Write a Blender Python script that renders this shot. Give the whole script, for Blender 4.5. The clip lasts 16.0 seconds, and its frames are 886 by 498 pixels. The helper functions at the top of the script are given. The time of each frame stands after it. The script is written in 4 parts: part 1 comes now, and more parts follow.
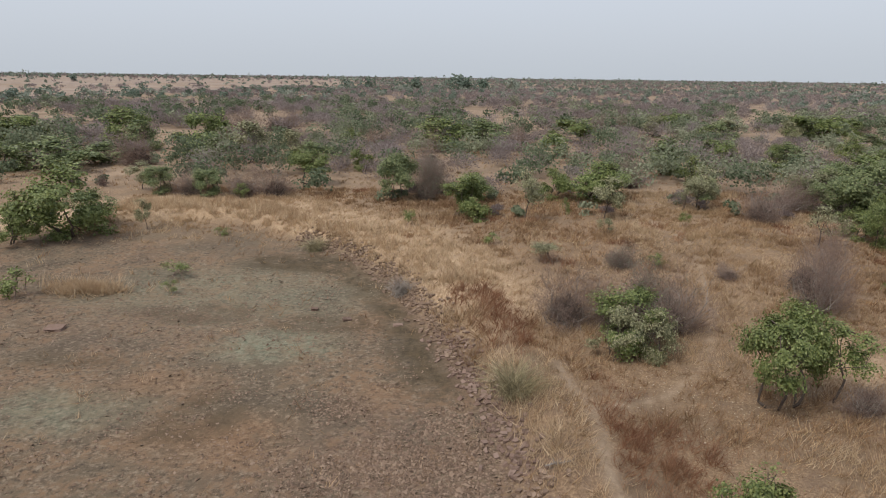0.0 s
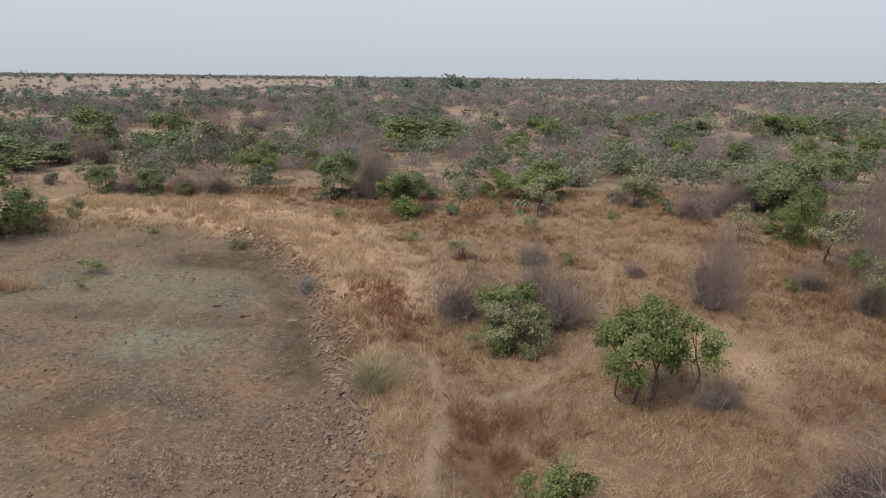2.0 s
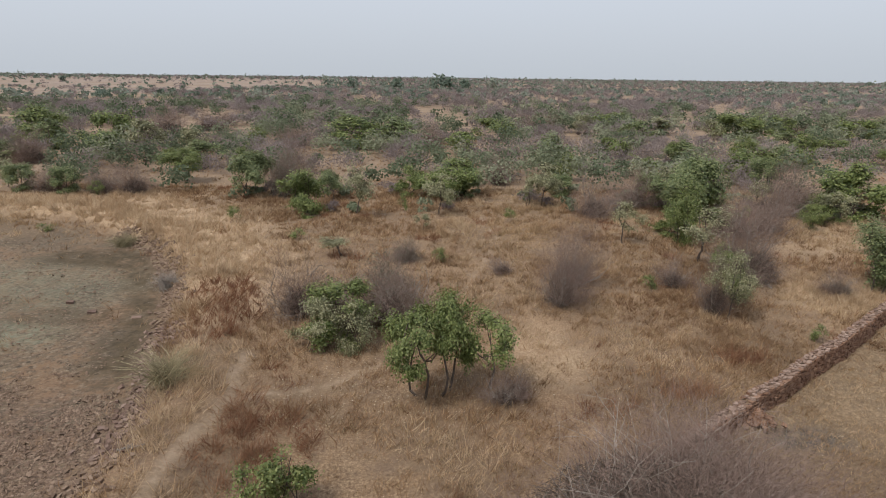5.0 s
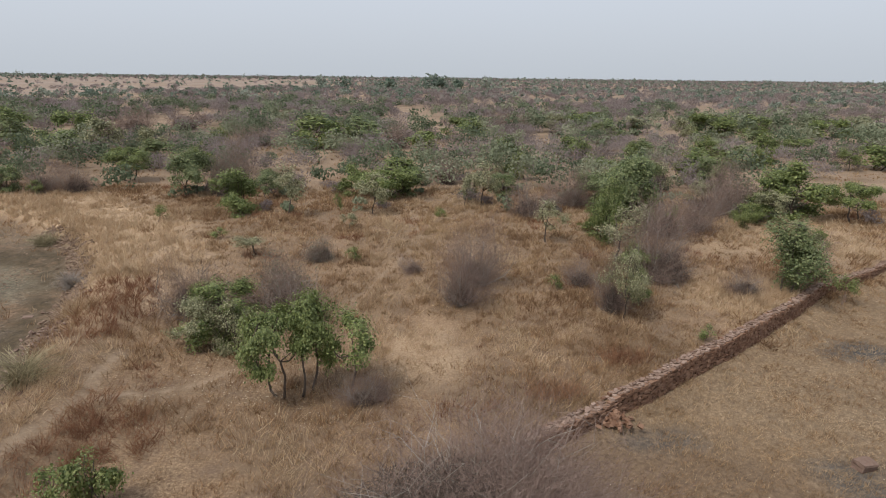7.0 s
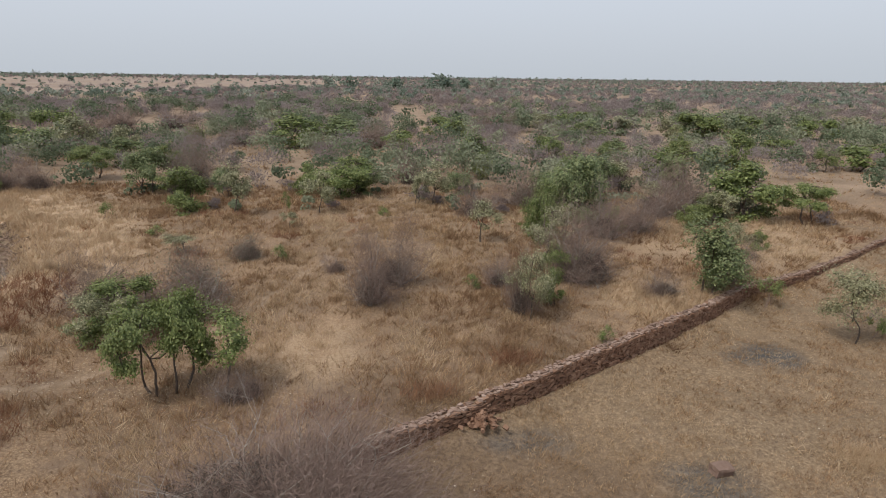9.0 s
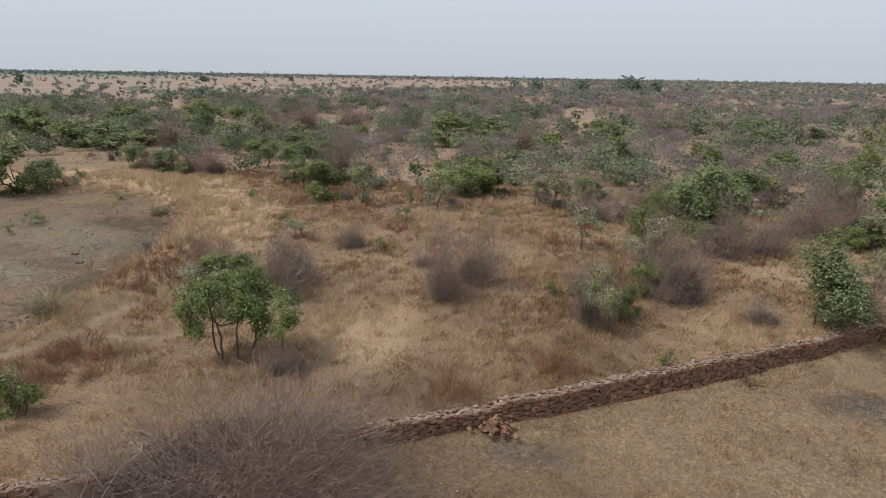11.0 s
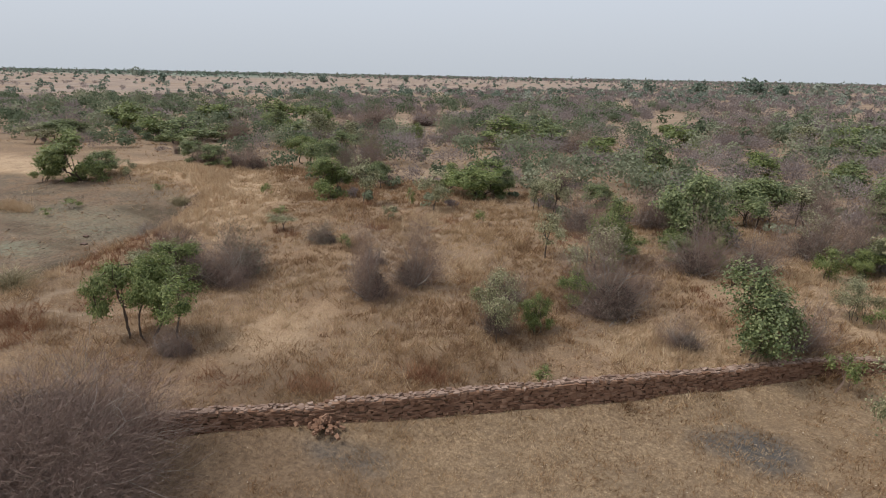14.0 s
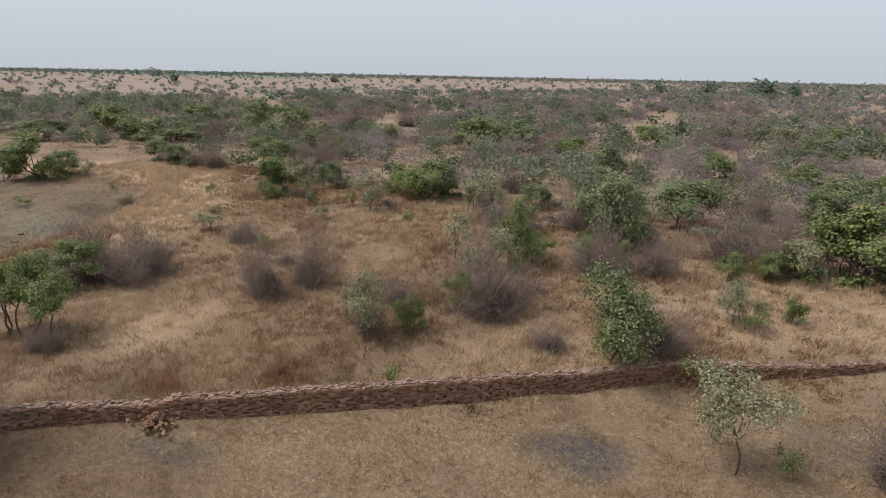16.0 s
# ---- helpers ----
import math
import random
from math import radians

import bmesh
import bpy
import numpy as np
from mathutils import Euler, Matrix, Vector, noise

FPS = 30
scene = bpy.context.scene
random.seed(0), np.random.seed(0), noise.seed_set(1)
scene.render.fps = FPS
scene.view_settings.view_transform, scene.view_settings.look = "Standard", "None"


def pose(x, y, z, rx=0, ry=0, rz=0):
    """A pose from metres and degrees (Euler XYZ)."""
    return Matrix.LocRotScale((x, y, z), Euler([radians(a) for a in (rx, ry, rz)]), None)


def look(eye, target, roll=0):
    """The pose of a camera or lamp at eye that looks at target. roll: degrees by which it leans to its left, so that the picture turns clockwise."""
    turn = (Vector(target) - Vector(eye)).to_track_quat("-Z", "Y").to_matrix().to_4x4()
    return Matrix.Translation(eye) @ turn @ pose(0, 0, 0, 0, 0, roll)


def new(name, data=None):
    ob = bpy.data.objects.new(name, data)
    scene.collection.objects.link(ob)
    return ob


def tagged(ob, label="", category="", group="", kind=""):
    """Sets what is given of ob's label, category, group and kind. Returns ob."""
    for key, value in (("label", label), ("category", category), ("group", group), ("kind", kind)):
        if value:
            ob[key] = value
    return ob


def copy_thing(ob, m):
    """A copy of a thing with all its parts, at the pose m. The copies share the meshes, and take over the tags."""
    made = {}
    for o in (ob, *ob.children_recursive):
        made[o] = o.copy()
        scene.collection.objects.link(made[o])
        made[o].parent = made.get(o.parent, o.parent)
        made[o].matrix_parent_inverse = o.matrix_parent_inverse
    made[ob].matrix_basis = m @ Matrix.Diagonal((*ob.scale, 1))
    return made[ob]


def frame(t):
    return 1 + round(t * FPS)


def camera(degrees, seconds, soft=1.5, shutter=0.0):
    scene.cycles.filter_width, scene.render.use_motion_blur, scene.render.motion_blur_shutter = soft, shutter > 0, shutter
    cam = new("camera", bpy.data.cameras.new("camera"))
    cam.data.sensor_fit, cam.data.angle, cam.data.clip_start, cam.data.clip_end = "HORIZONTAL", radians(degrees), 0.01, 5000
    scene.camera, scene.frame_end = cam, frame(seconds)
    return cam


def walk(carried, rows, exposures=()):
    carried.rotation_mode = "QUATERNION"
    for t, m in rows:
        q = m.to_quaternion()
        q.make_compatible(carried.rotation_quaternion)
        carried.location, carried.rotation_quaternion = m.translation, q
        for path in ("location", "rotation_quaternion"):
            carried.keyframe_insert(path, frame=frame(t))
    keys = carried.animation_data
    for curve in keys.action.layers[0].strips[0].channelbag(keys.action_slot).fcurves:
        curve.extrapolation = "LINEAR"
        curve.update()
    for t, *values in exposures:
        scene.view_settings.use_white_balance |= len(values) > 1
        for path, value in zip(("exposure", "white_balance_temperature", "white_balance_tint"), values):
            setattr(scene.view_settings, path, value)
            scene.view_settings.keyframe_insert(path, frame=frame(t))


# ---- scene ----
cam = camera(70.9, 16.0, soft=0.95)
METRES, EYE, TILT, LEAN, TURN = 50.0, 13.5, -15.5, -0.7, 0.0
ROWS = [
    (0.0, 0.0, 0.0, 0.0, 0.0, 0.0, -0.0),
    (0.5, 0.0289, -0.0021, -0.0009, 0.0, -0.0, -0.01),
    (1.0, 0.0581, -0.0045, -0.0019, 0.01, 0.0, 0.01),
    (1.5, 0.0876, -0.0065, -0.0027, 0.01, 0.01, 0.01),
    (2.0, 0.1173, -0.008, -0.0035, 0.03, -0.0, 0.03),
    (2.5, 0.1463, -0.0094, -0.0048, 0.04, 0.01, 0.04),
    (3.0, 0.1746, -0.0108, -0.0058, 0.06, -0.01, 0.05),
    (3.5, 0.2034, -0.0113, -0.0064, 0.05, -0.01, 0.03),
    (4.0, 0.2325, -0.0117, -0.0069, 0.05, 0.0, 0.04),
    (6.5, 0.3786, -0.0047, -0.0081, 0.07, 0.01, 0.06),
    (7.0, 0.4077, -0.0032, -0.0085, 0.09, 0.0, 0.07),
    (7.5, 0.4368, -0.002, -0.0089, 0.09, -0.01, 0.04),
    (8.0, 0.4658, -0.0011, -0.0091, 0.12, -0.01, 0.06),
    (8.5, 0.4947, -0.0001, -0.0092, 0.1, -0.0, 0.04),
    (9.0, 0.5227, 0.0008, -0.0094, 1.22, 0.0, -0.31),
    (9.5, 0.5516, 0.002, -0.0095, 4.7, -0.02, -1.32),
    (10.0, 0.5807, 0.0043, -0.009, 9.66, -0.16, -2.75),
    (12.5, 0.7339, 0.0464, 0.0052, 24.17, -1.23, -6.88),
    (13.0, 0.7672, 0.0618, 0.0095, 25.46, -1.38, -7.22),
    (13.5, 0.8001, 0.0791, 0.014, 26.77, -1.51, -7.57),
    (14.0, 0.8332, 0.0972, 0.0185, 27.95, -1.66, -7.87),
    (14.5, 0.8668, 0.1163, 0.0233, 28.73, -1.76, -8.07),
    (15.0, 0.9012, 0.1356, 0.0288, 29.19, -1.8, -8.17),
    (15.5, 0.9343, 0.152, 0.0347, 29.36, -1.82, -8.23),
    (16.0, 0.9614, 0.1641, 0.0393, 29.46, -1.84, -8.26),
]
walk(cam, [(t, pose(0, 0, EYE, TILT, LEAN, TURN) @ pose(METRES * x, METRES * y, METRES * z, 90 + pitch, roll, yaw)) for t, x, y, z, yaw, pitch, roll in ROWS])

# ---------------------------------------------------------------- light
world = bpy.data.worlds.new("hazy_sky")
scene.world = world
world.use_nodes = True
wn, wl = world.node_tree.nodes, world.node_tree.links
wn.clear()
sky = wn.new("ShaderNodeTexSky")
sky.sky_type, sky.sun_disc = "NISHITA", False
SUN_UP, SUN_AZ = radians(56), radians(-128)
sky.sun_elevation, sky.sun_rotation = SUN_UP, SUN_AZ
sky.air_density, sky.dust_density, sky.ozone_density = 1.0, 5.0, 1.0
thin = wn.new("ShaderNodeMix")
thin.data_type = "RGBA"
thin.blend_type = "MULTIPLY"
thin.inputs[0].default_value = 1.0
wl.new(sky.outputs[0], thin.inputs[6])
thin.inputs[7].default_value = (0.09, 0.09, 0.09, 1)
# even high haze over the blue
height = wn.new("ShaderNodeTexCoord")
split = wn.new("ShaderNodeSeparateXYZ")
wl.new(height.outputs["Generated"], split.inputs[0])
veil = wn.new("ShaderNodeValToRGB")
veil.color_ramp.elements[0].position, veil.color_ramp.elements[0].color = 0.0, (0.60, 0.65, 0.715, 1)
veil.color_ramp.elements[1].position, veil.color_ramp.elements[1].color = 0.30, (0.80, 0.86, 0.985, 1)
wl.new(split.outputs[2], veil.inputs[0])
over = wn.new("ShaderNodeMix")
over.data_type = "RGBA"
over.inputs[0].default_value = 0.86
wl.new(thin.outputs[2], over.inputs[6])
wl.new(veil.outputs[0], over.inputs[7])
bg = wn.new("ShaderNodeBackground")
wl.new(over.outputs[2], bg.inputs[0])
wo = wn.new("ShaderNodeOutputWorld")
wl.new(bg.outputs[0], wo.inputs[0])

sun = new("sun", bpy.data.lights.new("sun", "SUN"))
sun.data.energy, sun.data.angle, sun.data.color = 2.85, radians(16), (1.0, 0.96, 0.90)
sun_from = Vector((math.sin(SUN_AZ) * math.cos(SUN_UP), math.cos(SUN_AZ) * math.cos(SUN_UP), math.sin(SUN_UP)))
sun.matrix_world = look(sun_from * 50, (0, 0, 0))


# ---------------------------------------------------------------- materials
class Mat:
    """A small helper to wire node materials."""

    def __init__(self, name, rough=0.9):
        self.m = bpy.data.materials.new(name)
        self.m.use_nodes = True
        self.n, self.l = self.m.node_tree.nodes, self.m.node_tree.links
        self.p = self.n["Principled BSDF"]
        self.p.inputs["Roughness"].default_value = rough
        self.p.inputs["Specular IOR Level"].default_value = 0.25
        self.co = self.n.new("ShaderNodeTexCoord").outputs["Object"]
        self.world = self.n.new("ShaderNodeNewGeometry")

    def noise(self, scale, detail=4.0, rough=0.6, place=None):
        t = self.n.new("ShaderNodeTexNoise")
        t.inputs["Scale"].default_value, t.inputs["Detail"].default_value, t.inputs["Roughness"].default_value = scale, detail, rough
        self.l.new(place or self.co, t.inputs["Vector"])
        return t.outputs["Fac"]

    def cells(self, scale, out="Distance"):
        t = self.n.new("ShaderNodeTexVoronoi")
        t.inputs["Scale"].default_value = scale
        self.l.new(self.co, t.inputs["Vector"])
        return t.outputs[out]

    def ramp(self, fac, *stops):
        r = self.n.new("ShaderNodeValToRGB")
        e = r.color_ramp.elements
        while len(e) < len(stops):
            e.new(0.5)
        for k, (at, c) in zip(e, stops):
            k.position, k.color = at, (*c, 1) if len(c) == 3 else c
        self.l.new(fac, r.inputs[0])
        return r.outputs[0]

    def curve(self, fac, a, b):
        r = self.n.new("ShaderNodeMapRange")
        r.inputs[1].default_value, r.inputs[2].default_value = a, b
        self.l.new(fac, r.inputs[0])
        return r.outputs[0]

    def mix(self, fac, a, b, kind="MIX"):
        x = self.n.new("ShaderNodeMix")
        x.data_type, x.blend_type = "RGBA", kind
        for s, v in ((x.inputs[0], fac), (x.inputs[6], a), (x.inputs[7], b)):
            if isinstance(v, (int, float)):
                s.default_value = v
            elif isinstance(v, tuple):
                s.default_value = (*v, 1)
            else:
                self.l.new(v, s)
        return x.outputs[2]

    def times(self, a, b):
        x = self.n.new("ShaderNodeMath")
        x.operation = "MULTIPLY"
        for s, v in zip(x.inputs, (a, b)):
            if isinstance(v, (int, float)):
                s.default_value = v
            else:
                self.l.new(v, s)
        return x.outputs[0]

    def attr(self, name):
        a = self.n.new("ShaderNodeAttribute")
        a.attribute_name = name
        return a.outputs["Fac"]

    def island(self):
        return self.world.outputs["Random Per Island"]

    def each(self):
        return self.n.new("ShaderNodeObjectInfo").outputs["Random"]

    def bump(self, fac, strength, distance):
        b = self.n.new("ShaderNodeBump")
        b.inputs["Strength"].default_value, b.inputs["Distance"].default_value = strength, distance
        self.l.new(fac, b.inputs["Height"])
        self.l.new(b.outputs[0], self.p.inputs["Normal"])

    def done(self, colour, see_through=0.0):
        self.l.new(colour, self.p.inputs["Base Color"])
        if see_through:
            tr, mx = self.n.new("ShaderNodeBsdfTranslucent"), self.n.new("ShaderNodeMixShader")
            self.l.new(colour, tr.inputs[0])
            mx.inputs[0].default_value = see_through
            self.l.new(self.p.outputs[0], mx.inputs[1])
            self.l.new(tr.outputs[0], mx.inputs[2])
            self.l.new(mx.outputs[0], self.n["Material Output"].inputs[0])
        return self.m


def leaf_material(name, dark, mid, light, gloss=0.5, through_=0.33):
    """Leaves: each leaf its own shade, each tree its own cast, dusty patches over the crown."""
    m = Mat(name, gloss)
    # the palest leaves also paint in highlights on the clumps
    c = m.ramp(m.island(), (0.0, dark), (0.45, mid), (0.82, light), (1.0, tuple(min(1, v * 1.25) for v in light)))
    c = m.mix(m.curve(m.noise(0.9, 2), 0.35, 0.7), c, m.mix(0.5, c, light))
    c = m.mix(m.times(m.each(), 0.35), c, m.mix(0.6, c, tuple(0.45 * (a + b) for a, b in zip(mid, (0.16, 0.14, 0.08)))))
    m.p.inputs["Specular IOR Level"].default_value = 0.4
    return m.done(c, through_)


def bark_material(name, dark, light):
    m = Mat(name, 0.92)
    n = m.noise(9, 5, 0.65)
    m.bump(n, 0.6, 0.02)
    return m.done(m.mix(m.times(m.each(), 0.4), m.ramp(n, (0.3, dark), (0.7, light)), light))


LEAF_GREEN = leaf_material("green_leaves", (0.048, 0.075, 0.017), (0.108, 0.15, 0.036), (0.25, 0.283, 0.098))
LEAF_PALE = leaf_material("dusty_pale_leaves", (0.09, 0.10, 0.047), (0.175, 0.178, 0.088), (0.38, 0.36, 0.21))
LEAF_YELLOW = leaf_material("yellow_green_leaves", (0.068, 0.103, 0.026), (0.132, 0.17, 0.046), (0.24, 0.26, 0.09))
LEAF_GREY = leaf_material("grey_green_leaflets", (0.075, 0.085, 0.058), (0.13, 0.14, 0.095), (0.2, 0.2, 0.14))
TWIG = bark_material("bare_twigs", (0.125, 0.085, 0.067), (0.27, 0.193, 0.158))
TWIG_GREY = bark_material("grey_twigs", (0.15, 0.125, 0.105), (0.31, 0.27, 0.23))
LEAF_MID = leaf_material("grey_green_leaves", (0.05, 0.078, 0.026), (0.113, 0.152, 0.054), (0.25, 0.28, 0.125))
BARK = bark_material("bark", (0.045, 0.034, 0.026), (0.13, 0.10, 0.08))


# far foliage: base colours paled and greyed to stand in for haze
def hazed_far_material(name, dark, mid, light):
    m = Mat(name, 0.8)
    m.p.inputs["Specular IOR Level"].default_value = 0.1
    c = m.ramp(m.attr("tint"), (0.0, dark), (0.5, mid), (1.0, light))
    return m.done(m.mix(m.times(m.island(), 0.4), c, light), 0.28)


FAR_GREEN = hazed_far_material("distant_green_foliage", (0.064, 0.09, 0.05), (0.13, 0.16, 0.094), (0.265, 0.272, 0.182))
# paler and bluer still: the horizon's haze is mixed into this green
FAR_LINE = hazed_far_material("skyline_foliage", (0.085, 0.12, 0.085), (0.15, 0.19, 0.15), (0.27, 0.29, 0.23))
FAR_BARE = hazed_far_material("distant_bare_scrub", (0.175, 0.138, 0.128), (0.235, 0.19, 0.178), (0.305, 0.258, 0.24))


def ground_material():
    m = Mat("dry_ground", 0.97)
    big, mid, fine = m.noise(0.06, 4), m.noise(0.4, 6, 0.7), m.noise(4.5, 7, 0.75)
    soil = m.ramp(mid, (0.3, (0.115, 0.072, 0.045)), (0.48, (0.195, 0.116, 0.069)), (0.7, (0.295, 0.186, 0.11)))
    straw = m.ramp(m.noise(9, 7, 0.8), (0.36, (0.075, 0.048, 0.03)), (0.5, (0.225, 0.152, 0.09)), (0.64, (0.46, 0.34, 0.21)))
    c = m.mix(m.curve(big, 0.36, 0.64), m.mix(0.5, soil, straw), m.mix(0.8, soil, straw))
    c = m.mix(m.times(m.curve(m.noise(0.23, 6, 0.75), 0.46, 0.6), 0.55), c, (0.15, 0.105, 0.068))
    # bare earth shows between the tufts
    c = m.mix(m.times(m.curve(m.noise(0.9, 6, 0.7), 0.5, 0.68), 0.6), c, m.ramp(fine, (0.35, (0.11, 0.072, 0.05)), (0.65, (0.19, 0.13, 0.09))))
    # paler straw on the banks, pale dusty soil in the woods
    c = m.mix(m.times(m.attr("gold"), m.curve(m.noise(0.7, 6, 0.75), 0.3, 0.52)), c, m.ramp(m.noise(7, 6, 0.75), (0.35, (0.24, 0.152, 0.09)), (0.5, (0.39, 0.275, 0.17)), (0.65, (0.55, 0.415, 0.275))))
    c = m.mix(m.times(m.attr("woods"), 0.75), c, m.ramp(m.noise(0.11, 6, 0.7), (0.35, (0.15, 0.105, 0.07)), (0.5, (0.25, 0.18, 0.122)), (0.66, (0.34, 0.25, 0.172))))
    # short grazed turf south of the wall is greyer
    c = m.mix(m.times(m.attr("turf"), 0.5), c, m.ramp(fine, (0.32, (0.085, 0.06, 0.038)), (0.5, (0.19, 0.135, 0.08)), (0.7, (0.38, 0.285, 0.175))))
    # browner zones: rust-brown growth, with shadows of tall grass put into the colour
    c = m.mix(m.times(m.attr("rank"), 0.7), c, m.ramp(fine, (0.35, (0.075, 0.048, 0.03)), (0.65, (0.185, 0.122, 0.075))))
    # the dry pond bed: grey-brown clay, orange earth, pale green film
    bed = m.ramp(m.noise(0.2, 6, 0.65), (0.34, (0.08, 0.06, 0.04)), (0.45, (0.13, 0.098, 0.064)), (0.55, (0.20, 0.125, 0.074)), (0.62, (0.155, 0.104, 0.066)), (0.72, (0.10, 0.08, 0.054)))
    bed = m.mix(m.times(m.curve(m.noise(2.2, 8, 0.8), 0.44, 0.56), 0.9), bed, m.ramp(fine, (0.38, (0.045, 0.034, 0.025)), (0.5, (0.13, 0.097, 0.065)), (0.63, (0.27, 0.21, 0.15))))
    bed = m.mix(m.times(m.attr("orange"), m.curve(m.noise(1.1, 6, 0.7), 0.34, 0.56)), bed, m.ramp(fine, (0.36, (0.13, 0.072, 0.04)), (0.64, (0.29, 0.175, 0.10))))
    bed = m.mix(m.times(m.attr("film"), m.curve(m.noise(1.6, 6, 0.75), 0.34, 0.58)), bed, m.ramp(fine, (0.35, (0.12, 0.128, 0.085)), (0.65, (0.225, 0.22, 0.154))))
    bed = m.mix(m.times(m.attr("clay"), m.curve(m.noise(0.8, 6, 0.7), 0.34, 0.56)), bed, m.ramp(m.noise(1.7, 6, 0.7), (0.36, (0.05, 0.037, 0.021)), (0.65, (0.10, 0.071, 0.04))))
    c = m.mix(m.attr("pond"), c, bed)
    c = m.mix(m.times(m.attr("rubble"), m.curve(m.noise(3.5, 6, 0.75), 0.40, 0.62)), c, m.ramp(fine, (0.36, (0.075, 0.048, 0.034)), (0.66, (0.21, 0.138, 0.098))))
    c = m.mix(m.times(m.attr("path"), m.curve(m.noise(1.1, 6, 0.7), 0.28, 0.55)), c, m.ramp(m.noise(2.5, 6, 0.75), (0.34, (0.23, 0.165, 0.11)), (0.66, (0.37, 0.28, 0.195))))
    c = m.mix(m.times(m.attr("ash"), m.curve(m.noise(2.1, 6, 0.75), 0.30, 0.5)), c, m.ramp(fine, (0.35, (0.045, 0.04, 0.036)), (0.65, (0.12, 0.108, 0.095))))
    # far fields, their earth colour greyed to carry the haze over them
    c = m.mix(m.times(m.attr("field"), m.curve(m.noise(0.015, 6, 0.65), 0.38, 0.55)), c, m.ramp(m.noise(0.05, 5, 0.7), (0.35, (0.19, 0.142, 0.112)), (0.6, (0.30, 0.232, 0.185))))
    c = m.mix(m.attr("far_green"), c, (0.12, 0.17, 0.125))
    m.bump(m.mix(0.5, fine, m.noise(17, 5, 0.7)), 1.0, 0.08)
    return m.done(c)


def stone_material(name, dark, mid, light, single=False):
    m = Mat(name, 0.93)
    n = m.noise(7, 5, 0.65)
    c = m.ramp(m.each() if single else m.island(), (0.0, dark), (0.5, mid), (1.0, light))
    c = m.mix(m.curve(n, 0.35, 0.7), c, m.mix(0.55, c, light))
    m.bump(n, 0.5, 0.03)
    return m.done(c)


GROUND = ground_material()
STONE = stone_material("wall_sandstone", (0.10, 0.05, 0.03), (0.165, 0.086, 0.051), (0.245, 0.148, 0.098), True)
STONE_BULK = stone_material("wall_sandstone_bulk", (0.10, 0.05, 0.03), (0.165, 0.086, 0.051), (0.245, 0.148, 0.098))
CAP_ONE = stone_material("weathered_cap_stone", (0.10, 0.06, 0.042), (0.18, 0.113, 0.081), (0.30, 0.215, 0.168), True)
CAP_BULK = stone_material("weathered_cap_stone_bulk", (0.10, 0.06, 0.042), (0.18, 0.113, 0.081), (0.30, 0.215, 0.168))
RUBBLE = stone_material("rubble_stone", (0.085, 0.054, 0.036), (0.145, 0.094, 0.064), (0.25, 0.178, 0.128))
RUBBLE_ONE = stone_material("loose_stone", (0.09, 0.055, 0.04), (0.15, 0.095, 0.07), (0.235, 0.165, 0.13), True)


def grass_material(name, a, b, c_, d):
    m = Mat(name, 0.75)
    c = m.ramp(m.island(), (0.0, a), (0.4, b), (0.8, c_), (1.0, d))
    c = m.mix(m.curve(m.noise(0.18, 4, 0.6), 0.4, 0.62), c, m.mix(0.55, c, a))
    c = m.mix(m.curve(m.noise(0.07, 3), 0.5, 0.66), c, m.mix(0.4, c, d))
    c = m.mix(m.times(m.curve(m.noise(1.0, 5, 0.7), 0.5, 0.66), 0.75), c, m.mix(0.7, c, tuple(0.62 * v for v in a)))
    c = m.mix(m.times(m.curve(m.noise(1.7, 4, 0.7), 0.54, 0.68), 0.6), c, d)
    return m.done(c, 0.3)


GRASS = grass_material("dry_grass", (0.168, 0.094, 0.05), (0.287, 0.168, 0.09), (0.42, 0.268, 0.147), (0.58, 0.435, 0.262))
GRASS_RED = grass_material("rust_brown_dry_stalks", (0.165, 0.075, 0.042), (0.25, 0.12, 0.066), (0.34, 0.185, 0.104), (0.43, 0.27, 0.155))
GRASS_PALE = grass_material("straw_grass", (0.36, 0.24, 0.138), (0.475, 0.338, 0.205), (0.565, 0.425, 0.275), (0.64, 0.51, 0.35))


# ---------------------------------------------------------------- mesh helpers
def mesh_from(name, verts, faces_by_size, material, smooth_faces=False):
    """A mesh from arrays: verts (n, 3) and a list of face index arrays."""
    me = bpy.data.meshes.new(name)
    verts = np.asarray(verts, dtype=np.float32).reshape(-1, 3)
    faces_by_size = [np.asarray(f, dtype=np.int32) for f in faces_by_size if len(f)]
    loops = np.concatenate([f.ravel() for f in faces_by_size])
    sizes = np.concatenate([np.full(len(f), f.shape[1], dtype=np.int32) for f in faces_by_size])
    me.vertices.add(len(verts))
    me.vertices.foreach_set("co", verts.ravel())
    me.loops.add(len(loops))
    me.loops.foreach_set("vertex_index", loops)
    me.polygons.add(len(sizes))
    me.polygons.foreach_set("loop_start", np.concatenate([[0], np.cumsum(sizes)[:-1]]).astype(np.int32))
    me.polygons.foreach_set("loop_total", sizes)
    me.polygons.foreach_set("use_smooth", np.full(len(sizes), smooth_faces))
    me.update(calc_edges=True)
    me.materials.append(material)
    return me


def part(name, me, parent, label=""):
    ob = new(name, me)
    ob.parent = parent
    return tagged(ob, label)


def unit(v):
    return v / np.maximum(np.linalg.norm(v, axis=-1, keepdims=True), 1e-9)


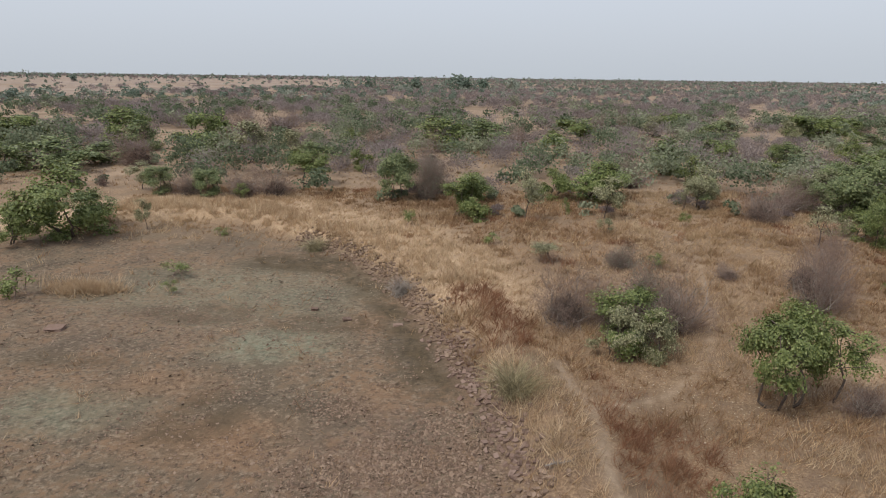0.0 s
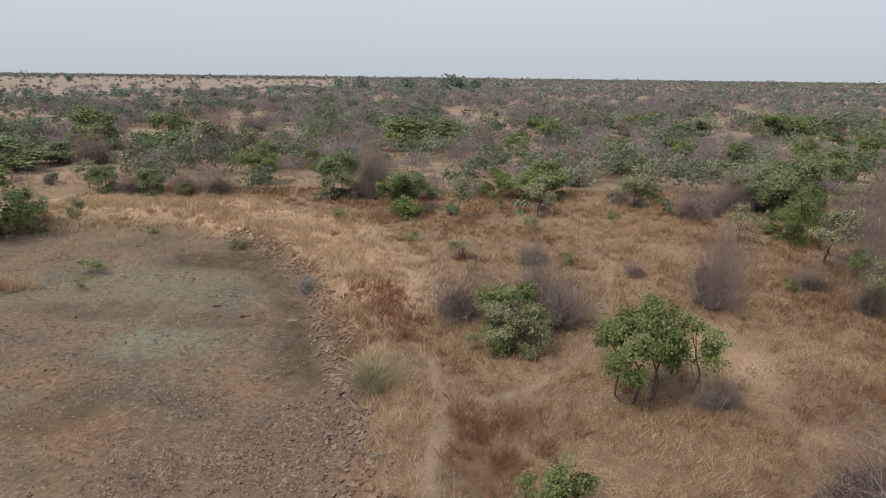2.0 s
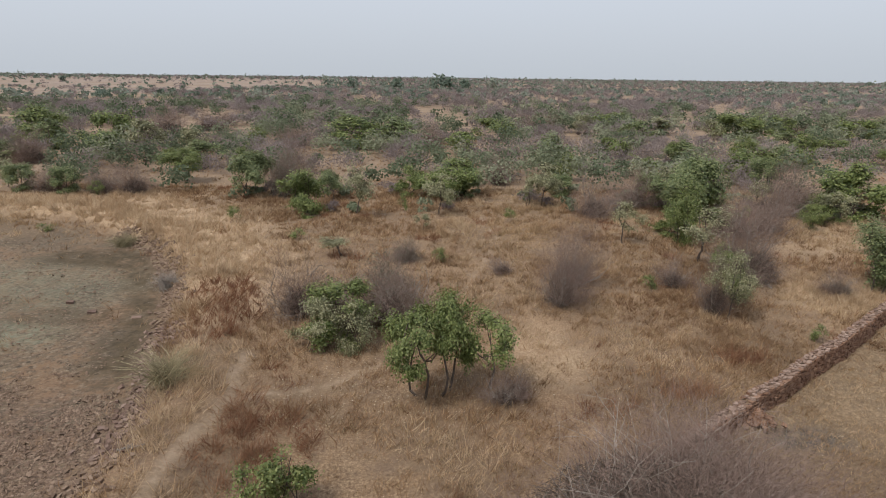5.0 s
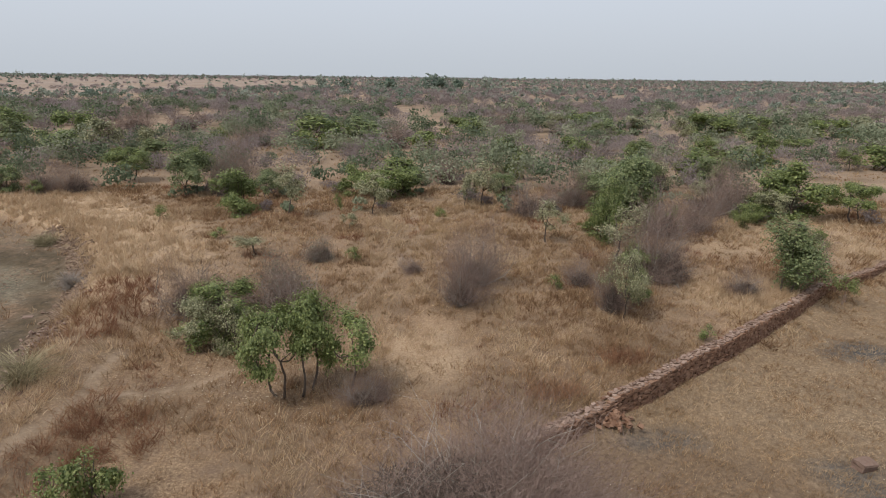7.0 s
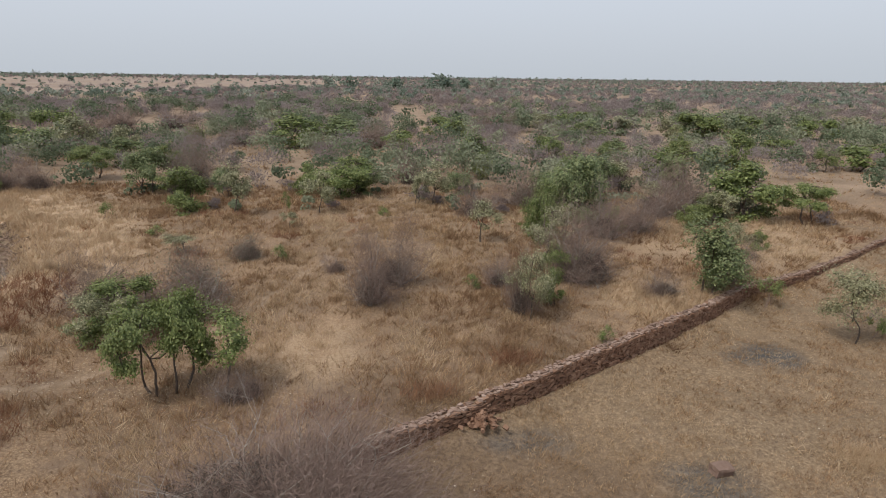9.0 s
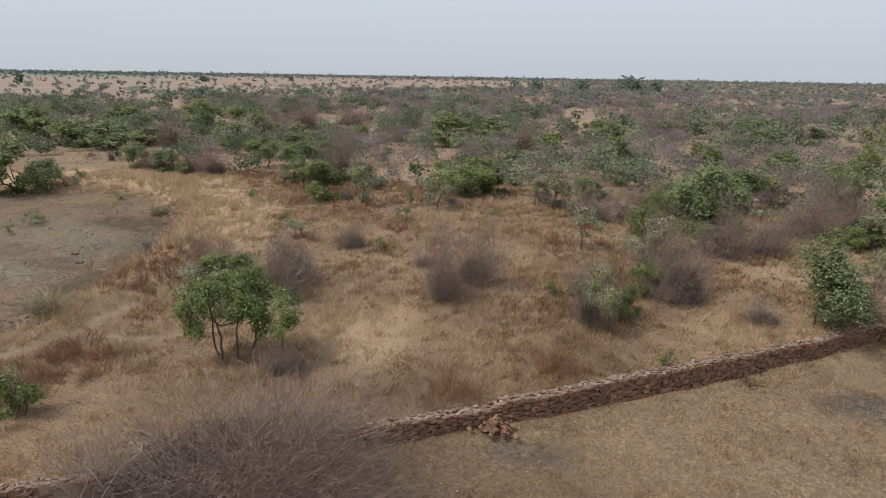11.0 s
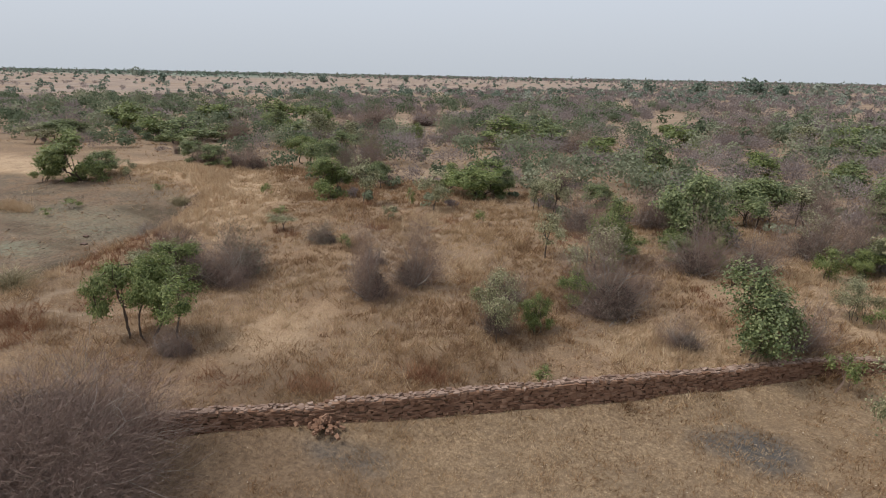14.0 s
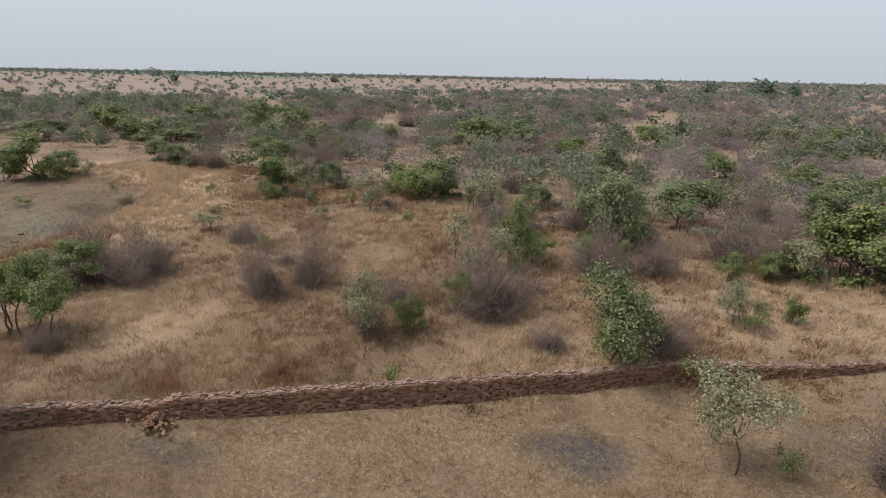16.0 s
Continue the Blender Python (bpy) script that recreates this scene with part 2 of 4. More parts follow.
class Shape:
    """Collects vertices and faces of one mesh."""

    def __init__(self):
        self.v, self.q, self.t, self.n = [], [], [], 0

    def add(self, v, quads=None, tris=None):
        v = np.asarray(v, dtype=float).reshape(-1, 3)
        if quads is not None:
            self.q.append(np.asarray(quads) + self.n)
        if tris is not None:
            self.t.append(np.asarray(tris) + self.n)
        self.v.append(v)
        self.n += len(v)

    def tube(self, pts, radii, sides=5):
        """A tapered limb along pts."""
        pts = np.asarray(pts, dtype=float)
        rings = []
        for i, p in enumerate(pts):
            d = unit(pts[min(i + 1, len(pts) - 1)] - pts[max(i - 1, 0)])
            u = unit(np.cross(d, (0.31, 0.87, 0.38)))
            w = np.cross(d, u)
            a = np.arange(sides) * 2 * math.pi / sides
            rings.append(p + radii[i] * (np.cos(a)[:, None] * u + np.sin(a)[:, None] * w))
        k = np.arange(sides)
        quads = [np.stack([i * sides + k, i * sides + (k + 1) % sides, (i + 1) * sides + (k + 1) % sides, (i + 1) * sides + k], 1) for i in range(len(pts) - 1)]
        self.add(np.concatenate(rings), quads=np.concatenate(quads))

    def leaves(self, rng, at, size, up=0.35, slim=0.74, out=None):
        """Diamond leaves, lightly folded, at the given places; out: the way that they face."""
        n = len(at)
        face = rng.normal(size=(n, 3)) + np.array((0, 0, up * 3))
        if out is not None:
            face = rng.normal(size=(n, 3)) * 0.45 + unit(out) + np.array((0, 0, up))
        nrm = unit(face)
        # the tips hang
        hang = rng.normal(size=(n, 3)) * 0.6 + np.array((0, 0, -0.35))
        d = unit(hang - nrm * np.sum(hang * nrm, axis=1, keepdims=True))
        s = np.cross(d, nrm)
        ln = (size * rng.uniform(0.7, 1.35, n))[:, None]
        v = np.stack([at - d * ln * 0.5, at + s * ln * slim * 0.5 + nrm * ln * 0.08, at + d * ln * 0.5, at - s * ln * slim * 0.5 + nrm * ln * 0.08], 1)
        self.add(v, quads=np.arange(4 * n).reshape(n, 4))

    def blades(self, root, tip, width):
        """Thin tapering blades from root to tip."""
        n = len(root)
        side = unit(np.cross(tip - root, np.random.default_rng(n).normal(size=(n, 3))))
        w = np.broadcast_to(np.asarray(width, dtype=float), (n,))[:, None] * 0.5
        self.add(np.stack([root - side * w, root + side * w, tip], 1), tris=np.arange(3 * n).reshape(n, 3))

    def mesh(self, name, material, smooth_faces=False):
        return mesh_from(name, np.concatenate(self.v), [np.concatenate(f) for f in (self.q, self.t) if f], material, smooth_faces)



# ---------------------------------------------------------------- shape of the land
def smooth(a, b, v):
    """0 below a, 1 above b, eased between; v may be an array."""
    if isinstance(v, np.ndarray):
        u = np.clip((v - a) / (b - a), 0.0, 1.0)
    else:
        u = min(1.0, max(0.0, (v - a) / (b - a)))
    return u * u * (3 - 2 * u)


def along(line, x, y):
    """Distance from (x, y) to an open line of points, and the side (positive: to its left)."""
    if isinstance(x, np.ndarray):
        best, side = np.full(x.shape, 1e9), np.ones(x.shape)
        for (ax, ay), (bx, by) in zip(line, line[1:]):
            dx, dy = bx - ax, by - ay
            u = np.clip(((x - ax) * dx + (y - ay) * dy) / (dx * dx + dy * dy), 0, 1)
            d = np.hypot(x - ax - u * dx, y - ay - u * dy)
            nearer = d < best
            best = np.where(nearer, d, best)
            side = np.where(nearer, np.where(dx * (y - ay) - dy * (x - ax) >= 0, 1.0, -1.0), side)
        return best, side
    best, side = 1e9, 1.0
    for (ax, ay), (bx, by) in zip(line, line[1:]):
        dx, dy = bx - ax, by - ay
        u = min(1.0, max(0.0, ((x - ax) * dx + (y - ay) * dy) / (dx * dx + dy * dy)))
        d = math.hypot(x - ax - u * dx, y - ay - u * dy)
        if d < best:
            best, side = d, (1.0 if dx * (y - ay) - dy * (x - ax) >= 0 else -1.0)
    return best, side


def waves(x, y, scale, seed):
    """Noise over arrays of places."""
    return np.array([noise.noise((a, b, seed)) for a, b in zip((x * scale).tolist(), (y * scale).tolist())])


# the edge of the dry pond bed, from the near end of the bank round to the far west
POND = [(3.0, 2.0), (3.0, 14.0), (2.8, 17.1), (2.5, 20.8), (1.7, 23.5), (1.0, 26.0), (-0.6, 31.7), (-2.8, 37.4), (-6.6, 43.6), (-11.5, 48.0), (-18.0, 53.0), (-24.0, 54.5), (-29.0, 51.0), (-33.0, 45.5), (-45.0, 44.0), (-70.0, 42.0)]
# the foot of the dry-stone wall, west to east
WALL = [(9.0, 8.0), (14.0, 11.7), (19.4, 15.7), (22.98, 18.67), (24.05, 19.68), (25.95, 21.28), (27.2, 22.3), (29.15, 23.6), (31.25, 25.5), (32.85, 26.7), (34.05, 27.6), (35.75, 29.1), (39.35, 32.3), (41.15, 33.9), (43.75, 36.5), (49.55, 40.4), (52.0, 42.4), (56.0, 45.5), (64.0, 52.5), (76.0, 60.0)]


def ground_z(x, y):
    """Height of the land; x and y may be arrays."""
    z = 0.45 + 1.25 * smooth(22, 52, y) + 0.5 * smooth(60, 200, y)
    z = z - 0.5 * smooth(34, 60, x) * smooth(26, 45, y)
    d, s = along(POND, x, y)
    inside = d * s
    bed = 0.35 + 0.5 * smooth(34, 46, y) + 0.25 * smooth(-8, -30, x)
    bank = 0.75 * np.exp(-((inside + 2.4) / 1.9) ** 2) * (1 - smooth(30, 48, y))
    z = z + bank + (bed - z) * smooth(-1.3, 0.6, inside)
    d, s = along(WALL, x, y)
    low = -0.17 + 0.40 * (1 - smooth(0.2, 2.0, d)) + 0.35 * smooth(40, 60, x)
    return z + (low - z) * smooth(-0.3, 0.1, d) * smooth(9, 11, x) * (s < 0)


def rough_z(x, y):
    """The land with its small unevenness."""
    if isinstance(x, np.ndarray):
        return ground_z(x, y) + 0.10 * waves(x, y, 0.55, 0.0) + 0.05 * waves(x, y, 1.7, 5.0)
    return ground_z(x, y) + 0.10 * noise.noise((x * 0.55, y * 0.55, 0.0)) + 0.05 * noise.noise((x * 1.7, y * 1.7, 5.0))


def open_land(x, y):
    """How much of (x, y) is open far farmland: 0 woodland, 1 fields."""
    az = math.degrees(math.atan2(x, y))
    start = float(np.interp(az, (-90, -50, -30, -17, -10, -5, 0), (220, 260, 350, 450, 640, 1500, 9000)))
    return smooth(start * 0.85, start * 1.15, math.hypot(x, y))


# ---------------------------------------------------------------- the land
PATHS = [
    ([(5.3, 8.0), (5.5, 15.0), (5.7, 19.0), (6.0, 21.0), (5.8, 23.0), (5.4, 26.4)], 0.21),
    ([(6.2, 22.0), (7.5, 23.0), (9.3, 23.75), (11.0, 25.0), (12.2, 26.6), (13.6, 29.0), (14.8, 31.7), (15.6, 34.4), (16.2, 36.0), (18.0, 42.3), (18.9, 45.5), (18.2, 48.8), (17.4, 55.5)], 0.085),
]
CLAY = [(-12.0, 42.3), (-6.5, 41.5), (-2.9, 35.4), (-0.6, 29.8), (0.2, 25.2)]
ROADS = [[(-150.0, 92.0), (-195.0, 137.0), (-252.0, 196.0), (-388.0, 336.0), (-560.0, 520.0)], [(-150.0, 210.0), (-175.0, 258.0), (-268.0, 446.0)]]


def zone(cx, cy, rx, ry, x, y):
    return 1 - smooth(0.35, 1.0, np.hypot((x - cx) / rx, (y - cy) / ry))


def graded(lo, a, b, hi, step):
    """Coordinates that are fine from a to b and widen outwards."""
    mid = np.arange(a, b + step / 2, step)
    k = np.geomspace(step, 260.0, 60)
    left, right = a - np.cumsum(k), b + np.cumsum(k)
    return np.concatenate([left[left > lo][::-1], mid, right[right < hi]])


def most(*fields):
    return np.maximum.reduce(fields)


def make_ground():
    xs, ys = graded(-3800, -34, 66, 3800, 0.46), graded(-700, 6, 62, 4700, 0.46)
    rows, cols = len(ys), len(xs)
    x, y = (a.ravel() for a in np.meshgrid(xs, ys))
    near = (x > -70) & (x < 100) & (y > -60) & (y < 110)
    z = ground_z(x, y)
    z[~near] += 0.5 * waves(x[~near], y[~near], 0.012, 1.0)
    masks = {k: np.zeros(len(x)) for k in ("pond", "film", "clay", "orange", "rubble", "path", "ash", "field", "far_green", "turf", "gold", "woods", "rank")}
    a, b = x[near], y[near]
    z[near] = rough_z(a, b)
    wob = 1.6 * waves(a, b, 0.3, 3.0)
    d, s = along(POND, a, b)
    inside = d * s
    p = smooth(-0.6, 0.9, inside + 0.5 * wob)
    masks["pond"][near] = p * (1 - smooth(43, 54, b + 2 * wob) * 0.8)
    masks["film"][near] = most(0.9 * zone(-8.4, 29.0, 4.6, 2.9, a + wob, b), 0.55 * zone(-16.0, 22.2, 5.0, 2.6, a + wob, b), 0.5 * zone(-12.7, 32.0, 4, 2.4, a, b + wob), 0.6 * zone(-15.0, 38.5, 5, 2.0, a, b + wob), 0.5 * zone(-13.0, 36.0, 12, 8, a + wob, b + wob))
    masks["clay"][near] = p * most(1 - smooth(1.0, 2.7, along(CLAY, a + 0.6 * wob, b)[0]), 0.8 * zone(-14.0, 33.0, 6, 2.2, a, b + wob), 0.8 * zone(-6.5, 31.8, 4.5, 2.0, a + wob, b), 0.7 * zone(-9.5, 22.0, 2.5, 3.0, a + wob, b + wob), 0.6 * zone(-17.5, 26.5, 4.0, 1.6, a, b + wob))
    masks["orange"][near] = 0.62 * p * most(zone(-8.0, 20.6, 4.5, 2.6, a + wob, b), 0.8 * zone(-4.2, 32.4, 2.2, 1.9, a + wob, b), 0.7 * zone(-2.8, 23.5, 2.2, 2.2, a, b + wob), 0.8 * zone(-12.0, 24.5, 4.0, 2.0, a, b + wob))
    masks["rubble"][near] = most(zone(-0.5, 18.5, 7.0, 6.5, a + wob, b + wob), 0.9 * (1 - smooth(0.2, 1.2, abs(inside + 0.1))) * (1 - smooth(38, 44, b)), 0.6 * zone(-16, 31, 9, 5, a + wob, b))
    for line, half in PATHS:
        masks["path"][near] = np.maximum(masks["path"][near], 0.85 - 0.85 * smooth(half * 0.5, half * 2.2, along(line, a, b)[0] + 0.1 * wob))
    masks["ash"][near] = most(zone(42.2, 29.4, 2.6, 2.2, a + wob, b), 0.8 * zone(35.2, 18.9, 2.2, 2.2, a, b + wob), 0.7 * zone(29.0, 21.2, 2.6, 1.3, a, b + wob), 0.5 * zone(52, 35, 4, 3, a, b))
    masks["gold"][near] = most(0.9 * smooth(-11, -6, inside + wob) * (1 - smooth(-0.8, 0.4, inside)) * smooth(26, 34, b), 0.75 * zone(-20, 58, 17, 7, a + wob, b + wob), 0.6 * zone(47, 48, 15, 11, a + wob, b + wob), 0.8 * zone(38.5, 35.5, 6.5, 4.5, a + wob, b), 0.6 * zone(19.5, 27.5, 4.5, 4.5, a + wob, b + wob))
    masks["turf"][near] = ((along(WALL, a, b)[1] < 0) & (a > 8)) * 1.0
    masks["rank"][near] = (1 - masks["turf"][near]) * most(zone(25.0, 22.4, 4.5, 3.0, a + wob, b + wob), 0.8 * zone(29.0, 27.5, 4.5, 3.0, a + wob, b))
    masks["rank"][near] = np.maximum(masks["rank"][near], 0.9 * zone(28.0, 18.0, 9.0, 5.0, a + wob, b + wob))
    masks["woods"] = smooth(54, 80, y)
    far = np.nonzero(y > 80)[0]
    masks["field"][far] = [open_land(float(x[i]), float(y[i])) for i in far]
    masks["far_green"][far] = 0.8 * smooth(-0.75, -0.95, x[far] / y[far]) * smooth(700, 1000, y[far])
    lane = far[(x[far] < -100) & (y[far] < 600)]
    masks["path"][lane] = most(*(1 - smooth(1.5, 4.5, along(line, x[lane], y[lane])[0]) for line in ROADS))
    k = (np.arange(rows - 1)[:, None] * cols + np.arange(cols - 1)[None, :]).ravel()
    me = mesh_from("ground", np.stack([x, y, z], 1), [np.stack([k, k + 1, k + cols + 1, k + cols], 1)], GROUND, True)
    for name, m in masks.items():
        me.attributes.new(name, "FLOAT", "POINT").data.foreach_set("value", np.asarray(m, dtype=np.float32))
    return tagged(new("ground", me), "dry brown scrubland soil with a stony dried-out pond bed", "ground", kind="structure")


make_ground()


# ---------------------------------------------------------------- dry-stone wall
def stone_shape(rng, sx, sy, sz):
    """One rough block: a box with chipped, uneven corners. Returns verts and quads."""
    v = np.array([(x, y, z) for z in (-0.5, 0.5) for y in (-0.5, 0.5) for x in (-0.5, 0.5)])
    v = v * (1 + rng.uniform(-0.3, 0.14, (8, 3))) * (sx, sy, sz)
    return v, np.array([(0, 2, 3, 1), (4, 5, 7, 6), (0, 1, 5, 4), (2, 6, 7, 3), (0, 4, 6, 2), (1, 3, 7, 5)])


def wall_track(step):
    """Places along the wall: (x, y, direction, way along)."""
    out, run = [], 0.0
    for (ax, ay), (bx, by) in zip(WALL, WALL[1:]):
        ln = math.hypot(bx - ax, by - ay)
        k = max(1, round(ln / step))
        for i in range(k):
            out.append((ax + (bx - ax) * i / k, ay + (by - ay) * i / k, math.atan2(by - ay, bx - ax), run + ln * i / k))
        run += ln
    return out


def wall_top(x):
    """The top is lower west of the broken step, and highest in the middle of the eastern run."""
    return float(np.interp(x, (9, 23, 26, 27.1, 27.3, 30, 35, 39, 44, 50, 76), (1.08, 1.05, 0.86, 0.76, 1.05, 1.08, 1.2, 1.1, 1.02, 0.88, 0.95))) + 0.04 * noise.noise((x * 0.9, 0, 0))


def make_wall():
    rng = np.random.default_rng(11)
    wall = tagged(new("stone_wall"), "low dry-stone wall of reddish-brown blocks beside dry grass", "stone wall")
    origin = np.array((27.3, 22.1, 0.0))
    wall.location = origin
    core, bulk, caps = Shape(), Shape(), Shape()
    kinds = {STONE: [], CAP_ONE: []}
    for material, rows in kinds.items():
        for k in range(16):
            v, q = stone_shape(rng, 1, 1, 1)
            rows.append(mesh_from("wall_stone", v, [q], material))
    picked, n_rows = 0, 9
    for course in range(n_rows + 1):
        cap = course == n_rows
        for x, y, a, run in wall_track(0.21 if not cap else 0.2):
            top = wall_top(x)
            low = ground_z(x + 0.35 * math.sin(a), y - 0.35 * math.cos(a)) - 0.06
            hgt = (top - low) / n_rows
            for face in ((-0.9, -0.3, 0.4, 0.95) if cap else (-1, 1)):
                if (course < n_rows - 3 and face == 1) or (cap and rng.random() < 0.12):
                    continue
                z = low + (course + 0.5) * hgt + rng.normal(0, 0.032)
                if cap:
                    z = top + rng.uniform(-0.04, 0.05)
                off = face * (0.22 - 0.006 * course) + rng.normal(0, 0.012)
                s = rng.normal(0, 0.05) + 0.11 * (course % 2)
                c = np.array((x + s * math.cos(a) - off * math.sin(a), y + s * math.sin(a) + off * math.cos(a), z))
                size = np.array((rng.uniform(0.17, 0.36), rng.uniform(0.16, 0.24), hgt * rng.uniform(0.7, 1.55)))
                if cap:
                    size = np.array((rng.uniform(0.12, 0.30), rng.uniform(0.09, 0.2), rng.uniform(0.06, 0.15)))
                turn = Euler((rng.normal(0, 0.07), rng.normal(0, 0.07), a + rng.normal(0, 0.3 if cap else 0.08)))
                if 27.0 < x < 31.5 and face < 0 and picked < 300:
                    ob = new("stone", kinds[CAP_ONE if cap else STONE][int(rng.integers(16))])
                    ob.parent = wall
                    ob.matrix_basis = Matrix.LocRotScale(Vector(c - origin), turn, Vector(size))
                    picked += 1
                else:
                    v, q = stone_shape(rng, *size)
                    (caps if cap else bulk).add(v @ np.array(turn.to_matrix()).T + c - origin, quads=q)
    # earth and small stone filling behind the faces
    track = wall_track(0.5)
    for (x, y, a, _), (x2, y2, b, _) in zip(track, track[1:]):
        ring = []
        for px, py, pa in ((x, y, a), (x2, y2, b)):
            low, top = ground_z(px + 0.5 * math.sin(pa), py - 0.5 * math.cos(pa)) - 0.3, wall_top(px) - 0.03
            nx, ny = -math.sin(pa), math.cos(pa)
            ring += [(px - 0.2 * nx, py - 0.2 * ny, low), (px + 0.2 * nx, py + 0.2 * ny, low), (px + 0.18 * nx, py + 0.18 * ny, top), (px - 0.16 * nx, py - 0.16 * ny, top)]
        core.add(np.array(ring) - origin, quads=[(0, 1, 5, 4), (1, 2, 6, 5), (2, 3, 7, 6), (3, 0, 4, 7)])
    tagged(part("stone_remainder", bulk.mesh("stone_remainder", STONE_BULK), wall), kind="stuff")
    tagged(part("cap_stone_remainder", caps.mesh("cap_stone_remainder", CAP_BULK), wall, "paler weathered cap stones"), kind="stuff")
    part("earth_core", core.mesh("earth_core", GROUND), wall)
    return wall


# ---------------------------------------------------------------- plants
def ellipsoid_points(rng, n, r, shell=0.55):
    """Points in an ellipsoid, drawn to its outside."""
    d = unit(rng.normal(size=(n, 3)))
    return d * (rng.uniform(0, 1, n) ** (1 - shell))[:, None] * np.array(r)


def limb(shape, rng, a, b, r0, r1, bend=0.12, n=4):
    """A limb from a to b that bows one way, with a little wander."""
    a, b = np.array(a, dtype=float), np.array(b, dtype=float)
    k = np.linspace(0, 1, n)[:, None]
    ln = np.linalg.norm(b - a)
    pts = a + (b - a) * k + rng.normal(0, bend * ln, 3) * np.sin(k * math.pi) + rng.normal(0, bend * ln * 0.22, (n, 3)) * np.sin(k * math.pi)
    shape.tube(pts, np.linspace(r0, r1, n), 5 if r0 > 0.03 else 3)
    return pts


def leafy(seed, high, wide, bottom, clumps, per_clump, leaf, stems=1, spread=0.2, trunk_r=0.10, lean=0.1, lobes=13):
    """Trunk and crown of a broad-leaved tree: a few big uneven lobes, limbs to every clump, leaves on the clumps."""
    rng = np.random.default_rng(seed)
    wood, crown = Shape(), Shape()
    mid = np.array((rng.normal(0, 0.07) * wide, rng.normal(0, 0.07) * wide, (bottom + high) / 2))
    r = np.array((wide / 2, wide / 2, (high - bottom) / 2))
    hub = unit(rng.normal(size=(lobes, 3)) + (0, 0, 0.3)) * rng.uniform(0.38, 0.95, lobes)[:, None] * r
    hub[0] = (0, 0, r[2] * 0.7)
    weight = rng.uniform(0.5, 1.2, lobes)
    pick = rng.choice(lobes, clumps, p=weight / weight.sum())
    fat = rng.uniform(0.7, 1.3, lobes)
    c = hub[pick] + ellipsoid_points(rng, clumps, r * 0.27, 0.6) * fat[pick][:, None] + mid
    c[:, 2] = np.clip(c[:, 2], max(0.12, bottom), high * 1.02)
    forks = []
    for s in range(stems):
        a = 2 * math.pi * (s + rng.random()) / stems
        base = np.array((math.cos(a), math.sin(a), 0)) * (0.05 + 0.06 * stems) * (stems > 1) * 1.6
        base[2] = -0.12
        fork = mid + np.array((math.cos(a), math.sin(a), 0)) * r * (0.25 if stems > 1 else 0.05) + (0, 0, -r[2] * 0.5)
        pts = limb(wood, rng, base, fork, trunk_r, trunk_r * 0.62, lean, 6)
        forks += [pts[-1], pts[-2]]
        limb(wood, rng, fork, mid + (0, 0, r[2] * 0.5) + rng.normal(0, 0.08, 3) * wide, trunk_r * 0.62, 0.015, 0.08)
    for h in hub + mid:
        near = min(forks, key=lambda f: float(np.linalg.norm(f - h)))
        forks.append(limb(wood, rng, near, h, trunk_r * 0.5, trunk_r * 0.2, 0.1)[-1])
    for p in c:
        near = min(forks, key=lambda f: float(np.linalg.norm(f - p)) + (2 if f[2] > p[2] + 0.3 else 0))
        limb(wood, rng, near, p, trunk_r * 0.2, 0.006, 0.1, 3)
        n = int(per_clump * rng.uniform(0.55, 1.4))
        off = rng.normal(size=(n, 3)) * np.array((spread, spread, spread * 0.7)) * rng.uniform(0.7, 1.25)
        q = p + off
        q[:, 2] = np.maximum(q[:, 2], 0.05)
        crown.leaves(rng, q, leaf, 0.5, 0.68, off + 0.25 * (p - mid))
    return wood, crown


